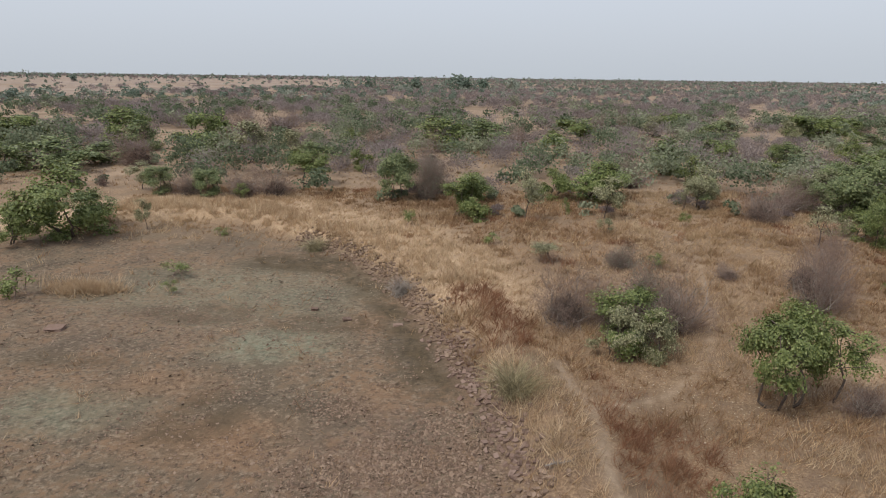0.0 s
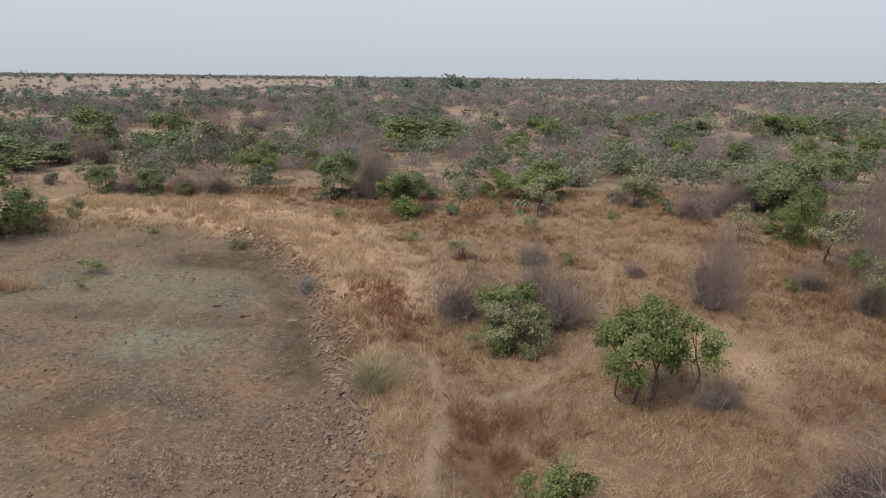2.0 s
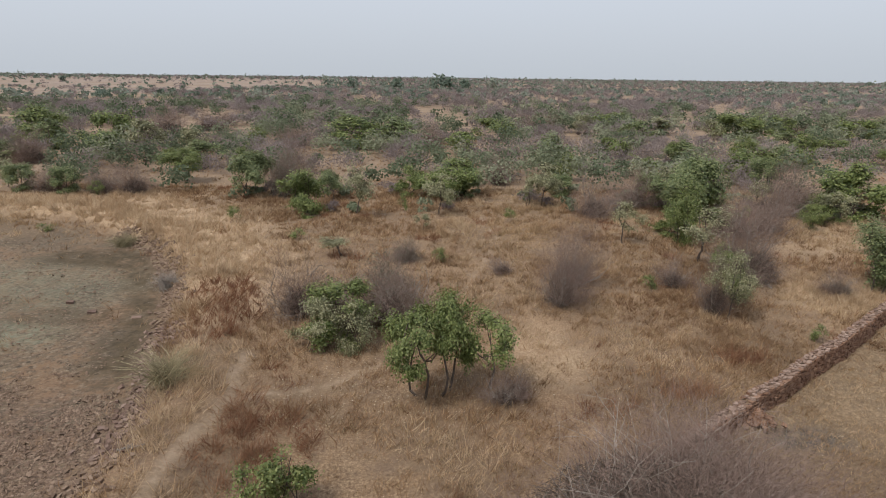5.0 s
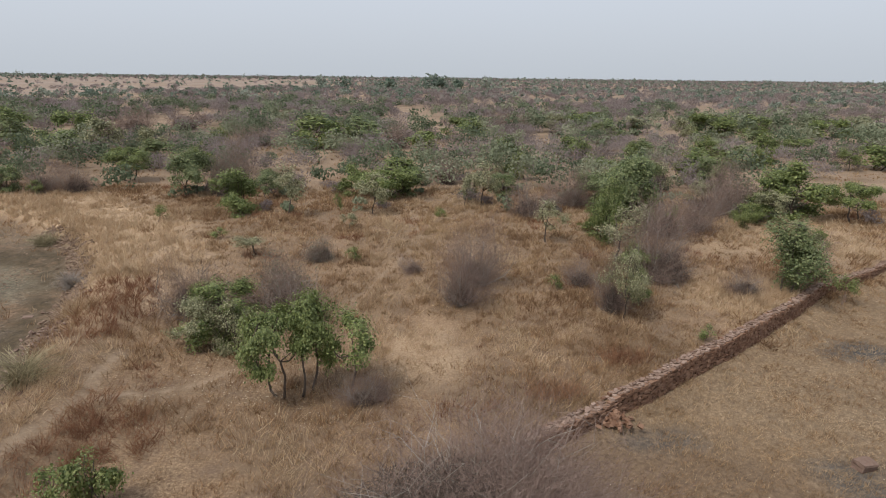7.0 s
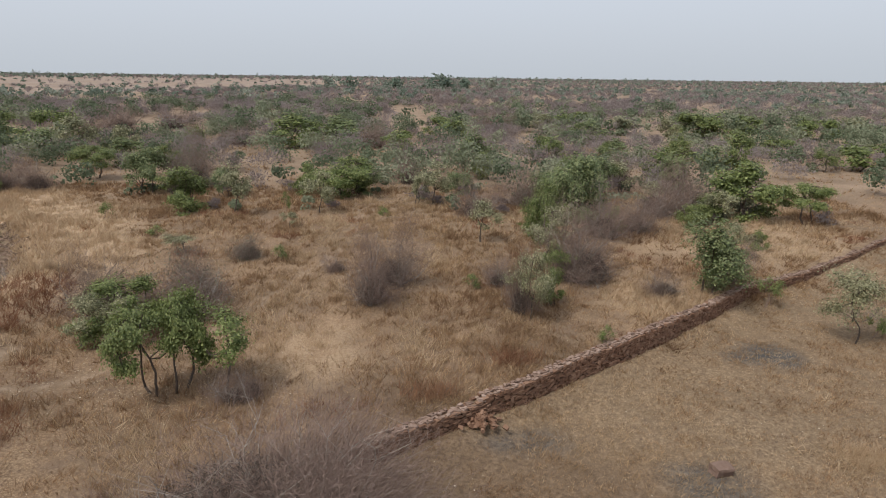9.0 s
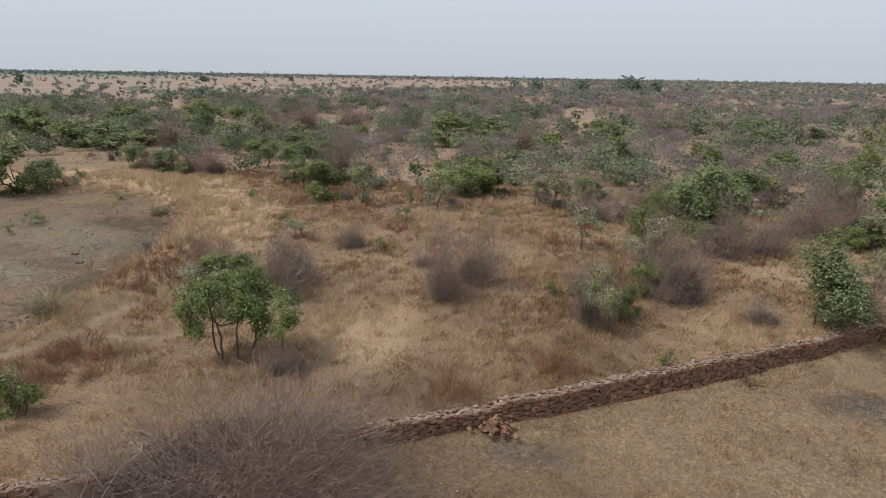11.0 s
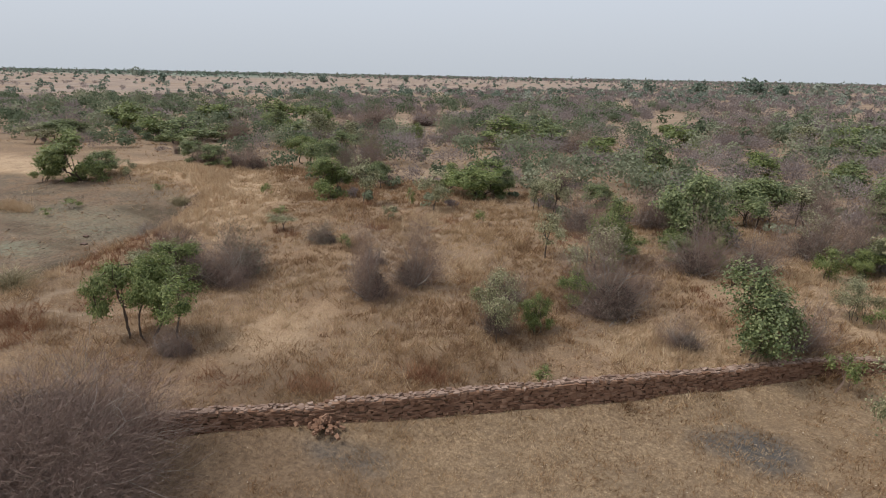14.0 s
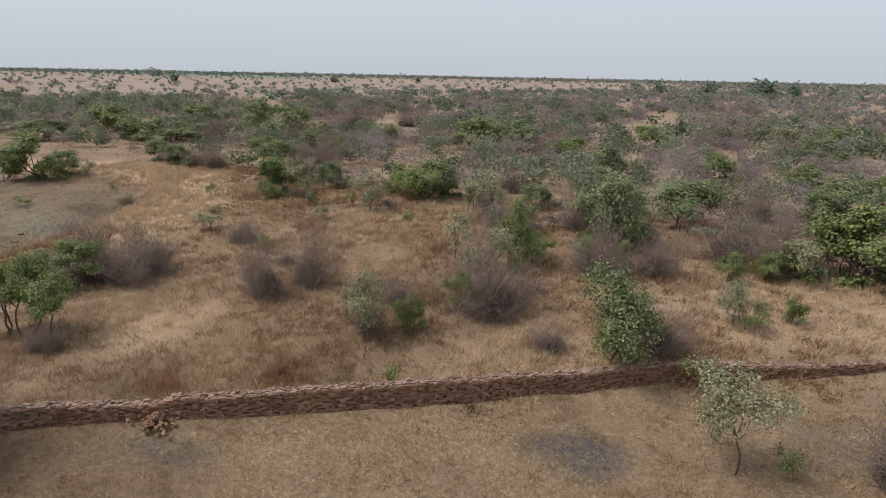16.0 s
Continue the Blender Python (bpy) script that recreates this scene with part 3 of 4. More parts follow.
def twiggy(seed, high, wide, stems, twigs, width=0.007, leaves=0, leaf=0.05, core=0.42):
    """A leafless thorn bush: tangled stems low down, darkened for their shade, a wide dome of the finest twigs over
    them.
    """
    rng = np.random.default_rng(seed)
    wood, fine, green = Shape(), Shape(), Shape()
    lines = []
    squash = np.array((1, 1, 2 * high / wide))
    for s in range(stems):
        a, tilt = rng.uniform(0, 2 * math.pi), rng.uniform(0.08, 1.0) ** 0.6 * 1.25
        ln = wide / 2 * rng.uniform(0.45, 0.95)
        tip = np.array((math.cos(a) * math.sin(tilt), math.sin(a) * math.sin(tilt), math.cos(tilt))) * ln * squash
        base = np.array((rng.normal(0, 0.09), rng.normal(0, 0.09), -0.08))
        pts = limb(wood, rng, base, tip, rng.uniform(0.014, 0.032), 0.004, 0.13, 6)
        lines.append(pts)
        for _ in range(5):
            i = rng.integers(1, 5)
            e = pts[i] + unit(tip / wide + rng.normal(0, 0.5, 3)) * wide * rng.uniform(0.08, 0.24)
            e[2] = max(e[2], 0.08)
            lines.append(limb(wood, rng, pts[i], e, 0.008, 0.003, 0.15))
    # the tangled core, low, off to one side; dark colour paints its shade
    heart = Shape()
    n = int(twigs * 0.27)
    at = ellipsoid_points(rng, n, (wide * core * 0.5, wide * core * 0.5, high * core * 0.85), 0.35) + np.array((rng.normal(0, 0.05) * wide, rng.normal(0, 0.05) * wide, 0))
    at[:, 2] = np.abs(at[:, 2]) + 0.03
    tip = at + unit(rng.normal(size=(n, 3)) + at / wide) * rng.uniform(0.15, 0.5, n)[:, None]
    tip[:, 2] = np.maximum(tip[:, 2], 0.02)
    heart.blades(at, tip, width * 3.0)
    # the haze of twigs, uneven, thinning outwards
    n = twigs - n
    sprays = 15 if wide < 5 else 60
    c = ellipsoid_points(rng, sprays, (wide / 2, wide / 2, high), 0.55) * 0.86
    c[:, 2] = np.abs(c[:, 2])
    weight = rng.uniform(0.2, 1.0, sprays)
    at = c[rng.choice(sprays, n, p=weight / weight.sum())] * rng.uniform(0.2, 1.0, n)[:, None] ** 0.7 + rng.normal(0, 0.075, (n, 3)) * wide
    at[:, 2] = np.abs(at[:, 2]) + 0.12
    way = unit(at * np.array((1, 1, 0.8)) / wide + rng.normal(0, 0.33, (n, 3)) + np.array((0, 0, 0.15)))
    tip = at + way * rng.uniform(0.25, 0.75, n)[:, None]
    fine.blades(at, tip, width)
    if leaves:
        k = rng.integers(0, n, leaves)
        green.leaves(rng, at[k] + (tip[k] - at[k]) * rng.random((leaves, 1)) + rng.normal(0, 0.05, (leaves, 3)), leaf)
    return wood, heart, fine, green


STOCK = {}


def stock(kind, label, category, high, wide, pieces):
    """One grown plant of a kind, kept to be set out later: name of the part, shape, material, label."""
    root = tagged(new(kind), label, category, group=category + "s on the scrubland")
    for name, shape, material, text in pieces:
        part(name, shape.mesh(name, material), root, text)
    STOCK.setdefault(kind, []).append([root, high, wide, 0])


for k in range(5):
    w, c = leafy(20 + k, 4.0, 4.2, -0.3, 130, 60, 0.13, stems=2 + k % 3, trunk_r=0.075)
    stock("broadleaf_tree", "bushy green broad-leaved tree with low branches in dry grass", "tree", 4.0, 4.2, [("trunk", w, BARK, ""), ("crown", c, LEAF_GREEN, "")])
for k in range(4):
    w, c = leafy(40 + k, 3.8, 2.9, 0.5, 50, 38, 0.12, stems=1 + k % 2, trunk_r=0.07, spread=0.2, lobes=9)
    stock("pale_tree", "small sparse tree with dusty grey-green leaves", "tree", 3.8, 2.9, [("trunk", w, BARK, ""), ("crown", c, LEAF_PALE, "")])
for k in range(3):
    w, c = leafy(60 + k, 4.4, 2.9, 1.2, 72, 44, 0.125, stems=1, trunk_r=0.065, spread=0.2, lean=0.07)
    stock("trunk_tree", "upright green tree on a crooked bare trunk", "tree", 4.4, 2.9, [("trunk", w, BARK, ""), ("crown", c, LEAF_GREEN, "")])
for k in range(3):
    w, c = leafy(80 + k, 3.9, 3.8, 0.95, 150, 60, 0.12, stems=2, trunk_r=0.075, spread=0.21, lean=0.14, lobes=13)
    stock("flat_top_tree", "small flat-topped green tree with a bare trunk", "tree", 3.9, 3.8, [("trunk", w, BARK, ""), ("crown", c, LEAF_GREEN, "")])
for k in range(3):
    w, c = leafy(100 + k, 2.3, 2.4, 0.0, 64, 46, 0.11, stems=3, trunk_r=0.035, spread=0.16)
    stock("yellow_green_bush", "bright yellow-green leafy bush", "bush", 2.3, 2.4, [("branchwork", w, BARK, ""), ("crown", c, LEAF_YELLOW, "")])
for k in range(4):
    w, c = leafy(120 + k, 1.3, 1.7, 0.05, 30, 26, 0.09, stems=4, trunk_r=0.02, spread=0.13, lobes=8)
    stock("small_shrub", "small low green shrub in dry grass", "shrub", 1.3, 1.7, [("branchwork", w, TWIG, ""), ("crown", c, LEAF_GREEN if k % 2 else LEAF_YELLOW, "")])
# BARK on the inner twigs: darker than the outer ones, painting their shade
for k in range(5):
    w, h, f, _ = twiggy(140 + k, 3.2, 4.2, 24, 7600, 0.006, core=0.36)
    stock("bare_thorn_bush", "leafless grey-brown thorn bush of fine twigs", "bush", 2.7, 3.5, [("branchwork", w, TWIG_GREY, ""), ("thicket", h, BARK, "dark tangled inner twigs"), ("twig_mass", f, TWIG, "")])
for k in range(2):
    w, h, f, g = twiggy(160 + k, 2.1, 4.0, 24, 6500, 0.008, 3600, 0.06)
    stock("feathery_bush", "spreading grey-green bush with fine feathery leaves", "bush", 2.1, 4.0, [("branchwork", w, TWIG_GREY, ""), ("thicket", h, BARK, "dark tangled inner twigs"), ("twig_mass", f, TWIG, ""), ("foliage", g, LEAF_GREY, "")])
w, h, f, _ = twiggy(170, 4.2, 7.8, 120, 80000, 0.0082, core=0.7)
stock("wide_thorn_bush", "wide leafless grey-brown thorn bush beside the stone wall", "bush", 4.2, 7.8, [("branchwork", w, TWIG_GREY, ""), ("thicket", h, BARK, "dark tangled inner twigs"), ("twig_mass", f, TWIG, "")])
for k in range(2):
    w, c = leafy(180 + k, 4.4, 3.6, 0.3, 105, 42, 0.105, stems=1, trunk_r=0.05, spread=0.24, lobes=14)
    stock("sparse_tree", "slender sparse tree with small pale leaves in short grass", "tree", 4.4, 3.4, [("trunk", w, BARK, ""), ("crown", c, LEAF_PALE, "")])
for k in range(3):
    w, c = leafy(300 + k, 3.0, 4.0, -0.3, 110, 48, 0.11, stems=4, trunk_r=0.04, lobes=14)
    stock("dusty_bush", "broad low bush with dusty grey-green leaves", "bush", 3.0, 4.0, [("branchwork", w, BARK, ""), ("crown", c, LEAF_PALE, "")])
for k in range(2):
    w, c = leafy(310 + k, 5.0, 3.2, -0.2, 170, 56, 0.125, stems=2, trunk_r=0.06, lobes=26, spread=0.24)
    stock("upright_tree", "tall dense green tree leafy down to the ground", "tree", 5.0, 3.2, [("trunk", w, BARK, ""), ("crown", c, LEAF_MID if k else LEAF_GREEN, "")])
# middling foliage for the edge of the woods, then coarser
for k in range(4):
    w, c = leafy(420 + k, 4.0, 4.4, -0.4, 150, 54, 0.155, stems=2 + k % 2, trunk_r=0.07, spread=0.23)
    stock("broadleaf_tree_mid", "bushy green broad-leaved tree at the edge of scrub", "tree", 4.0, 4.0, [("trunk", w, BARK, ""), ("crown", c, LEAF_MID if k % 2 else LEAF_GREEN, "")])
for k in range(3):
    w, c = leafy(440 + k, 3.8, 3.3, 0.4, 60, 38, 0.14, stems=1 + k % 2, trunk_r=0.06, spread=0.22, lobes=10)
    stock("pale_tree_mid", "small tree with dusty grey-green leaves at the edge of scrub", "tree", 3.8, 3.0, [("trunk", w, BARK, ""), ("crown", c, LEAF_PALE, "")])
# the same kinds with coarser foliage, for places far from the walk
for k in range(4):
    w, c = leafy(220 + k, 4.0, 4.4, -0.4, 84, 38, 0.21, stems=2 + k % 2, trunk_r=0.075, spread=0.26)
    stock("broadleaf_tree_far", "bushy green broad-leaved tree among scrub", "tree", 4.0, 3.8, [("trunk", w, BARK, ""), ("crown", c, LEAF_MID if k % 2 else LEAF_GREEN, "")])
for k in range(3):
    w, c = leafy(240 + k, 3.8, 3.3, 0.4, 56, 34, 0.19, stems=1 + k % 2, trunk_r=0.07, spread=0.25, lobes=10)
    stock("pale_tree_far", "small tree with dusty grey-green leaves among scrub", "tree", 3.8, 2.9, [("trunk", w, BARK, ""), ("crown", c, LEAF_PALE, "")])
for k in range(3):
    w, h, f, _ = twiggy(260 + k, 3.2, 4.4, 14, 5200, 0.015)
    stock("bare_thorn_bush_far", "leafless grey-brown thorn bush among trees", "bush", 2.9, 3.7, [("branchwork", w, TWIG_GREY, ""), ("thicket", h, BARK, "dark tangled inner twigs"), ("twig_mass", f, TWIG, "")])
for row in [r for rows in STOCK.values() for r in rows]:
    row[0].name = row[0].name.replace("_far", "").replace("_mid", "")

turner = random.Random(5)


def plant(kind, x, y, high, wide, pick=None, sink=0.0):
    """Sets a plant of that kind out on the land at its height and width."""
    away = "_far" if y > 72 else "_mid" if y > 46 else ""
    rows = STOCK.get(kind + away) or STOCK[kind]
    row = rows[turner.randrange(len(rows)) if pick is None else pick]
    root, h0, w0, used = row
    stand = Matrix.LocRotScale((x, y, ground_z(x, y) - sink), Euler((0, 0, turner.uniform(0, 6.28))), None)
    if used:
        root = copy_thing(root, stand)
    root.matrix_basis = stand @ Matrix.Diagonal((wide / w0, wide / w0, high / h0, 1))
    row[3] += 1
    return root



# ---------------------------------------------------------------- plants set out
plant("broadleaf_tree", -29.0, 47.2, 5.9, 6.7)
plant("broadleaf_tree", -31.8, 44.6, 3.3, 3.8)
plant("broadleaf_tree", -29.2, 49.7, 3.2, 4.3)
plant("small_shrub", -24.9, 34.7, 1.9, 2.8)
plant("pale_tree", -24.3, 50.1, 2.6, 1.7)
plant("small_shrub", -17.0, 38.7, 1.0, 2.2)
plant("small_shrub", -16.7, 36.0, 0.8, 1.1)
plant("small_shrub", -17.8, 48.7, 0.7, 1.8)
plant("pale_tree", -31.5, 64.7, 3.0, 2.7)
plant("bare_thorn_bush", -36.5, 66.1, 2.0, 1.5)
plant("broadleaf_tree", -28.3, 62.6, 2.9, 4.0)
plant("bare_thorn_bush", -25.5, 62.2, 3.2, 4.6)
plant("broadleaf_tree", -23.0, 61.4, 2.8, 3.8)
plant("bare_thorn_bush", -19.8, 61.9, 3.5, 4.9)
plant("bare_thorn_bush", -17.0, 62.1, 3.9, 5.3)
plant("yellow_green_bush", -19.4, 60.2, 1.5, 1.7)
plant("flat_top_tree", -14.7, 69.3, 3.9, 5.0)
plant("small_shrub", -2.6, 49.7, 1.4, 1.5)
plant("small_shrub", 3.8, 44.7, 0.9, 1.7)
plant("broadleaf_tree", -4.3, 60.3, 4.6, 4.7)
plant("feathery_bush", -1.3, 60.5, 5.1, 4.2)
plant("yellow_green_bush", -10.5, 78.3, 3.4, 3.6)
plant("broadleaf_tree", 3.3, 53.0, 4.0, 4.7)
plant("broadleaf_tree", 3.7, 59.6, 2.9, 3.1)
plant("bare_thorn_bush", -1.0, 64.7, 6.1, 6.5)
plant("yellow_green_bush", -14.5, 97.1, 3.8, 4.0)
plant("pale_tree", 7.1, 52.1, 4.5, 3.2)
plant("broadleaf_tree", 10.8, 61.5, 3.2, 3.8)
plant("broadleaf_tree", 14.8, 61.7, 4.1, 6.1)
plant("broadleaf_tree", 16.7, 62.4, 3.2, 3.2)
plant("pale_tree", 14.2, 53.1, 3.7, 3.2)
plant("small_shrub", 11.0, 54.4, 1.7, 1.2)
plant("small_shrub", 20.3, 50.4, 1.3, 1.2)
plant("pale_tree", 13.3, 47.7, 1.3, 1.5)
plant("pale_tree", 24.0, 57.6, 4.0, 3.6)
plant("pale_tree", 22.5, 57.0, 3.3, 2.0)
plant("bare_thorn_bush", 20.7, 69.2, 3.8, 4.5)
plant("broadleaf_tree", 26.8, 62.4, 2.4, 3.6)
plant("broadleaf_tree", 28.7, 79.7, 5.1, 5.3)
plant("yellow_green_bush", 29.7, 73.0, 3.2, 3.7)
plant("upright_tree", 32.4, 44.5, 5.2, 2.4)
plant("broadleaf_tree", 36.6, 52.9, 5.6, 5.3)
plant("pale_tree", 43.7, 64.8, 3.6, 4.4)
plant("bare_thorn_bush", 32.5, 57.0, 3.6, 6.1)
plant("bare_thorn_bush", 37.7, 46.2, 4.4, 5.5)
plant("bare_thorn_bush", 44.4, 54.0, 4.7, 6.1)
plant("broadleaf_tree", 51.7, 54.6, 5.2, 6.6)
plant("broadleaf_tree", 48.2, 54.0, 2.4, 3.7)
plant("yellow_green_bush", 46.7, 52.2, 1.5, 2.2)
plant("flat_top_tree", 56.7, 53.7, 3.7, 4.5)
plant("trunk_tree", 76.6, 85.9, 3.5, 3.5)
plant("broadleaf_tree", 82.7, 88.5, 4.1, 7.7)
plant("pale_tree", 32.3, 40.8, 3.9, 4.0)
plant("pale_tree", 28.1, 44.4, 3.4, 2.9)
plant("broadleaf_tree", 32.1, 46.9, 2.1, 3.2)
plant("yellow_green_bush", 45.0, 49.4, 2.1, 2.2)
plant("bare_thorn_bush", 29.0, 36.4, 2.0, 3.1)
plant("sparse_tree", 30.4, 31.5, 4.1, 2.6)
plant("broadleaf_tree", 31.8, 33.3, 2.3, 1.8)
plant("bare_thorn_bush", 34.0, 37.6, 4.8, 5.8)
plant("broadleaf_tree", 32.5, 37.3, 2.5, 2.2)
plant("bare_thorn_bush", 34.7, 39.2, 2.6, 4.1)
plant("upright_tree", 41.4, 35.6, 4.9, 3.7)
plant("bare_thorn_bush", 43.4, 37.6, 3.2, 3.8)
plant("bare_thorn_bush", 38.6, 35.2, 1.8, 3.0)
plant("dusty_bush", 46.2, 43.0, 2.4, 2.8)
plant("small_shrub", 47.3, 42.6, 1.2, 1.6)
plant("yellow_green_bush", 48.6, 44.9, 1.7, 1.5)
plant("yellow_green_bush", 47.0, 51.4, 1.8, 2.0)
plant("pale_tree", 48.9, 52.8, 3.0, 3.0)
plant("dusty_bush", 51.5, 56.0, 3.5, 4.5)
plant("broadleaf_tree", 49.9, 67.2, 4.0, 3.9)
plant("bare_thorn_bush", 47.7, 56.7, 4.4, 5.9)
plant("pale_tree", 43.9, 57.7, 2.8, 2.7)
plant("broadleaf_tree", 39.9, 62.2, 4.1, 5.0)
plant("pale_tree", 36.1, 58.4, 3.8, 3.7)
plant("broadleaf_tree", 36.4, 47.7, 2.0, 2.2)
plant("bare_thorn_bush", 40.9, 48.1, 3.8, 4.8)
plant("broadleaf_tree", 39.0, 48.0, 2.3, 1.7)
plant("broadleaf_tree", 39.4, 87.9, 4.0, 5.2)
plant("flat_top_tree", 47.5, 89.8, 3.3, 3.6)
plant("broadleaf_tree", 39.7, 76.0, 2.4, 3.9)
plant("bare_thorn_bush", 44.7, 70.3, 3.8, 4.7)
plant("pale_tree", 7.5, 41.2, 1.4, 3.1)
plant("bare_thorn_bush", 21.4, 33.0, 4.5, 4.0)
plant("bare_thorn_bush", 22.8, 35.9, 4.2, 4.4)
plant("feathery_bush", 12.2, 40.0, 1.7, 3.2)
plant("sparse_tree", 47.5, 30.9, 4.4, 3.5)
plant("small_shrub", 49.1, 31.8, 1.2, 1.4)
plant("small_shrub", 45.2, 36.4, 1.7, 1.9)
plant("bare_thorn_bush", 52.7, 33.1, 4.8, 4.4)
plant("wide_thorn_bush", 21.5, 14.3, 4.9, 11.4)
plant("bare_thorn_bush", 17.2, 12.8, 3.0, 5.0)
plant("yellow_green_bush", 9.6, 15.8, 2.1, 2.1)
plant("small_shrub", 8.7, 15.9, 1.6, 1.8)
plant("flat_top_tree", 13.7, 22.9, 4.1, 3.1, 0)
plant("flat_top_tree", 14.7, 23.4, 4.3, 3.0, 1)
plant("trunk_tree", 16.6, 23.6, 3.6, 2.6)
plant("bare_thorn_bush", 17.1, 22.6, 1.3, 2.4)
plant("bare_thorn_bush", 17.7, 22.9, 1.6, 1.8)
plant("dusty_bush", 8.2, 27.3, 2.5, 3.2)
plant("dusty_bush", 10.4, 27.4, 2.6, 3.0)
plant("bare_thorn_bush", 7.0, 31.3, 4.3, 4.8)
plant("feathery_bush", 11.3, 32.6, 3.2, 5.0)
plant("bare_thorn_bush", 9.6, 30.2, 2.8, 6.0)
plant("broadleaf_tree", 9.6, 28.3, 3.1, 4.2)
plant("small_shrub", 9.2, 28.4, 1.1, 1.1)
plant("bare_thorn_bush", 12.3, 30.6, 3.4, 4.6)
plant("small_shrub", 14.4, 39.8, 1.2, 1.4)
plant("bare_thorn_bush", 18.4, 38.2, 1.3, 2.3)
plant("bare_thorn_bush", 29.9, 32.4, 4.0, 2.7)
plant("bare_thorn_bush", 34.2, 37.1, 2.6, 4.1)
plant("small_shrub", 27.2, 35.6, 1.0, 1.4)
plant("small_shrub", 33.8, 28.7, 1.0, 1.1)
plant("broadleaf_tree", -0.5, 103.0, 5.2, 8.9)
plant("broadleaf_tree", -35.5, 97.4, 6.6, 6.4)
plant("broadleaf_tree", -36.9, 92.3, 3.3, 7.0)
plant("broadleaf_tree", -46.9, 98.7, 5.0, 6.5)
plant("bare_thorn_bush", -37.5, 109.9, 4.8, 8.0)
plant("bare_thorn_bush", -10.5, 105.4, 4.4, 6.6)
plant("broadleaf_tree", 6.9, 103.7, 5.2, 8.4)
plant("bare_thorn_bush", 12.5, 104.3, 4.8, 8.1)
plant("broadleaf_tree", 17.4, 97.1, 3.6, 5.9)
plant("broadleaf_tree", 25.2, 116.3, 4.6, 8.2)
plant("bare_thorn_bush", 34.3, 134.4, 5.2, 11.1)
plant("pale_tree", 43.4, 130.8, 4.6, 5.9)
plant("broadleaf_tree", 52.4, 145.1, 4.7, 8.7)
plant("broadleaf_tree", 49.9, 114.2, 4.8, 6.4)
plant("pale_tree", 61.6, 136.5, 4.2, 6.2)
plant("pale_tree", 65.4, 120.1, 4.8, 3.9)
plant("broadleaf_tree", 75.7, 131.9, 5.2, 9.3)
plant("yellow_green_bush", 56.8, 87.6, 4.6, 4.6)
plant("broadleaf_tree", 61.4, 87.0, 3.5, 5.3)
plant("broadleaf_tree", 65.1, 87.2, 5.1, 3.7)
plant("broadleaf_tree", 90.8, 142.4, 4.1, 6.4)
plant("broadleaf_tree", 76.5, 100.4, 3.6, 5.1)
plant("bare_thorn_bush", 95.6, 143.0, 2.5, 8.9)
plant("broadleaf_tree", 96.1, 126.3, 5.2, 7.6)
plant("pale_tree", 110.1, 135.6, 4.7, 6.8)
plant("bare_thorn_bush", -40.5, 82.3, 5.4, 6.0)
plant("broadleaf_tree", -45.0, 83.0, 3.0, 6.3)
plant("broadleaf_tree", -49.8, 81.5, 3.4, 6.6)
plant("broadleaf_tree", -52.9, 77.2, 3.1, 6.3)
plant("bare_thorn_bush", -37.3, 117.9, 6.8, 11.0)
plant("bare_thorn_bush", -33.9, 133.7, 5.4, 10.3)
plant("broadleaf_tree", -16.4, 79.3, 3.7, 6.1)
plant("pale_tree", -20.9, 88.0, 4.3, 4.5)
plant("broadleaf_tree", 75.4, 125.5, 6.0, 9.5)
plant("broadleaf_tree", 51.8, 74.5, 4.0, 6.9)
plant("broadleaf_tree", 36.4, 56.1, 3.6, 5.0)
plant("bare_thorn_bush", 28.2, 53.2, 3.8, 5.7)
plant("broadleaf_tree", 34.6, 58.4, 3.2, 3.6)
plant("broadleaf_tree", 36.8, 51.6, 3.3, 4.9)
plant("broadleaf_tree", 48.5, 87.6, 3.9, 4.5)
plant("broadleaf_tree", 76.5, 111.8, 3.5, 6.8)
plant("pale_tree", -76.9, 127.7, 3.0, 5.8)
plant("broadleaf_tree", -57.1, 77.0, 4.7, 8.1)
plant("broadleaf_tree", -47.2, 75.3, 4.3, 8.2)
plant("broadleaf_tree", -70.0, 82.6, 5.5, 8.3)
plant("broadleaf_tree", -64.8, 66.4, 3.6, 8.2)
plant("pale_tree", -64.8, 61.6, 3.4, 5.9)
plant("broadleaf_tree", -70.6, 102.1, 5.3, 8.2)
plant("broadleaf_tree", -52.1, 103.8, 6.1, 7.8)
plant("pale_tree", -26.6, 85.2, 5.6, 5.1)
plant("broadleaf_tree", -32.8, 88.0, 4.1, 7.6)


# plants of the stock that were never set out
for root, _, _, used in [row for rows in STOCK.values() for row in rows]:
    if not used:
        for ob in list(root.children) + [root]:
            bpy.data.objects.remove(ob)


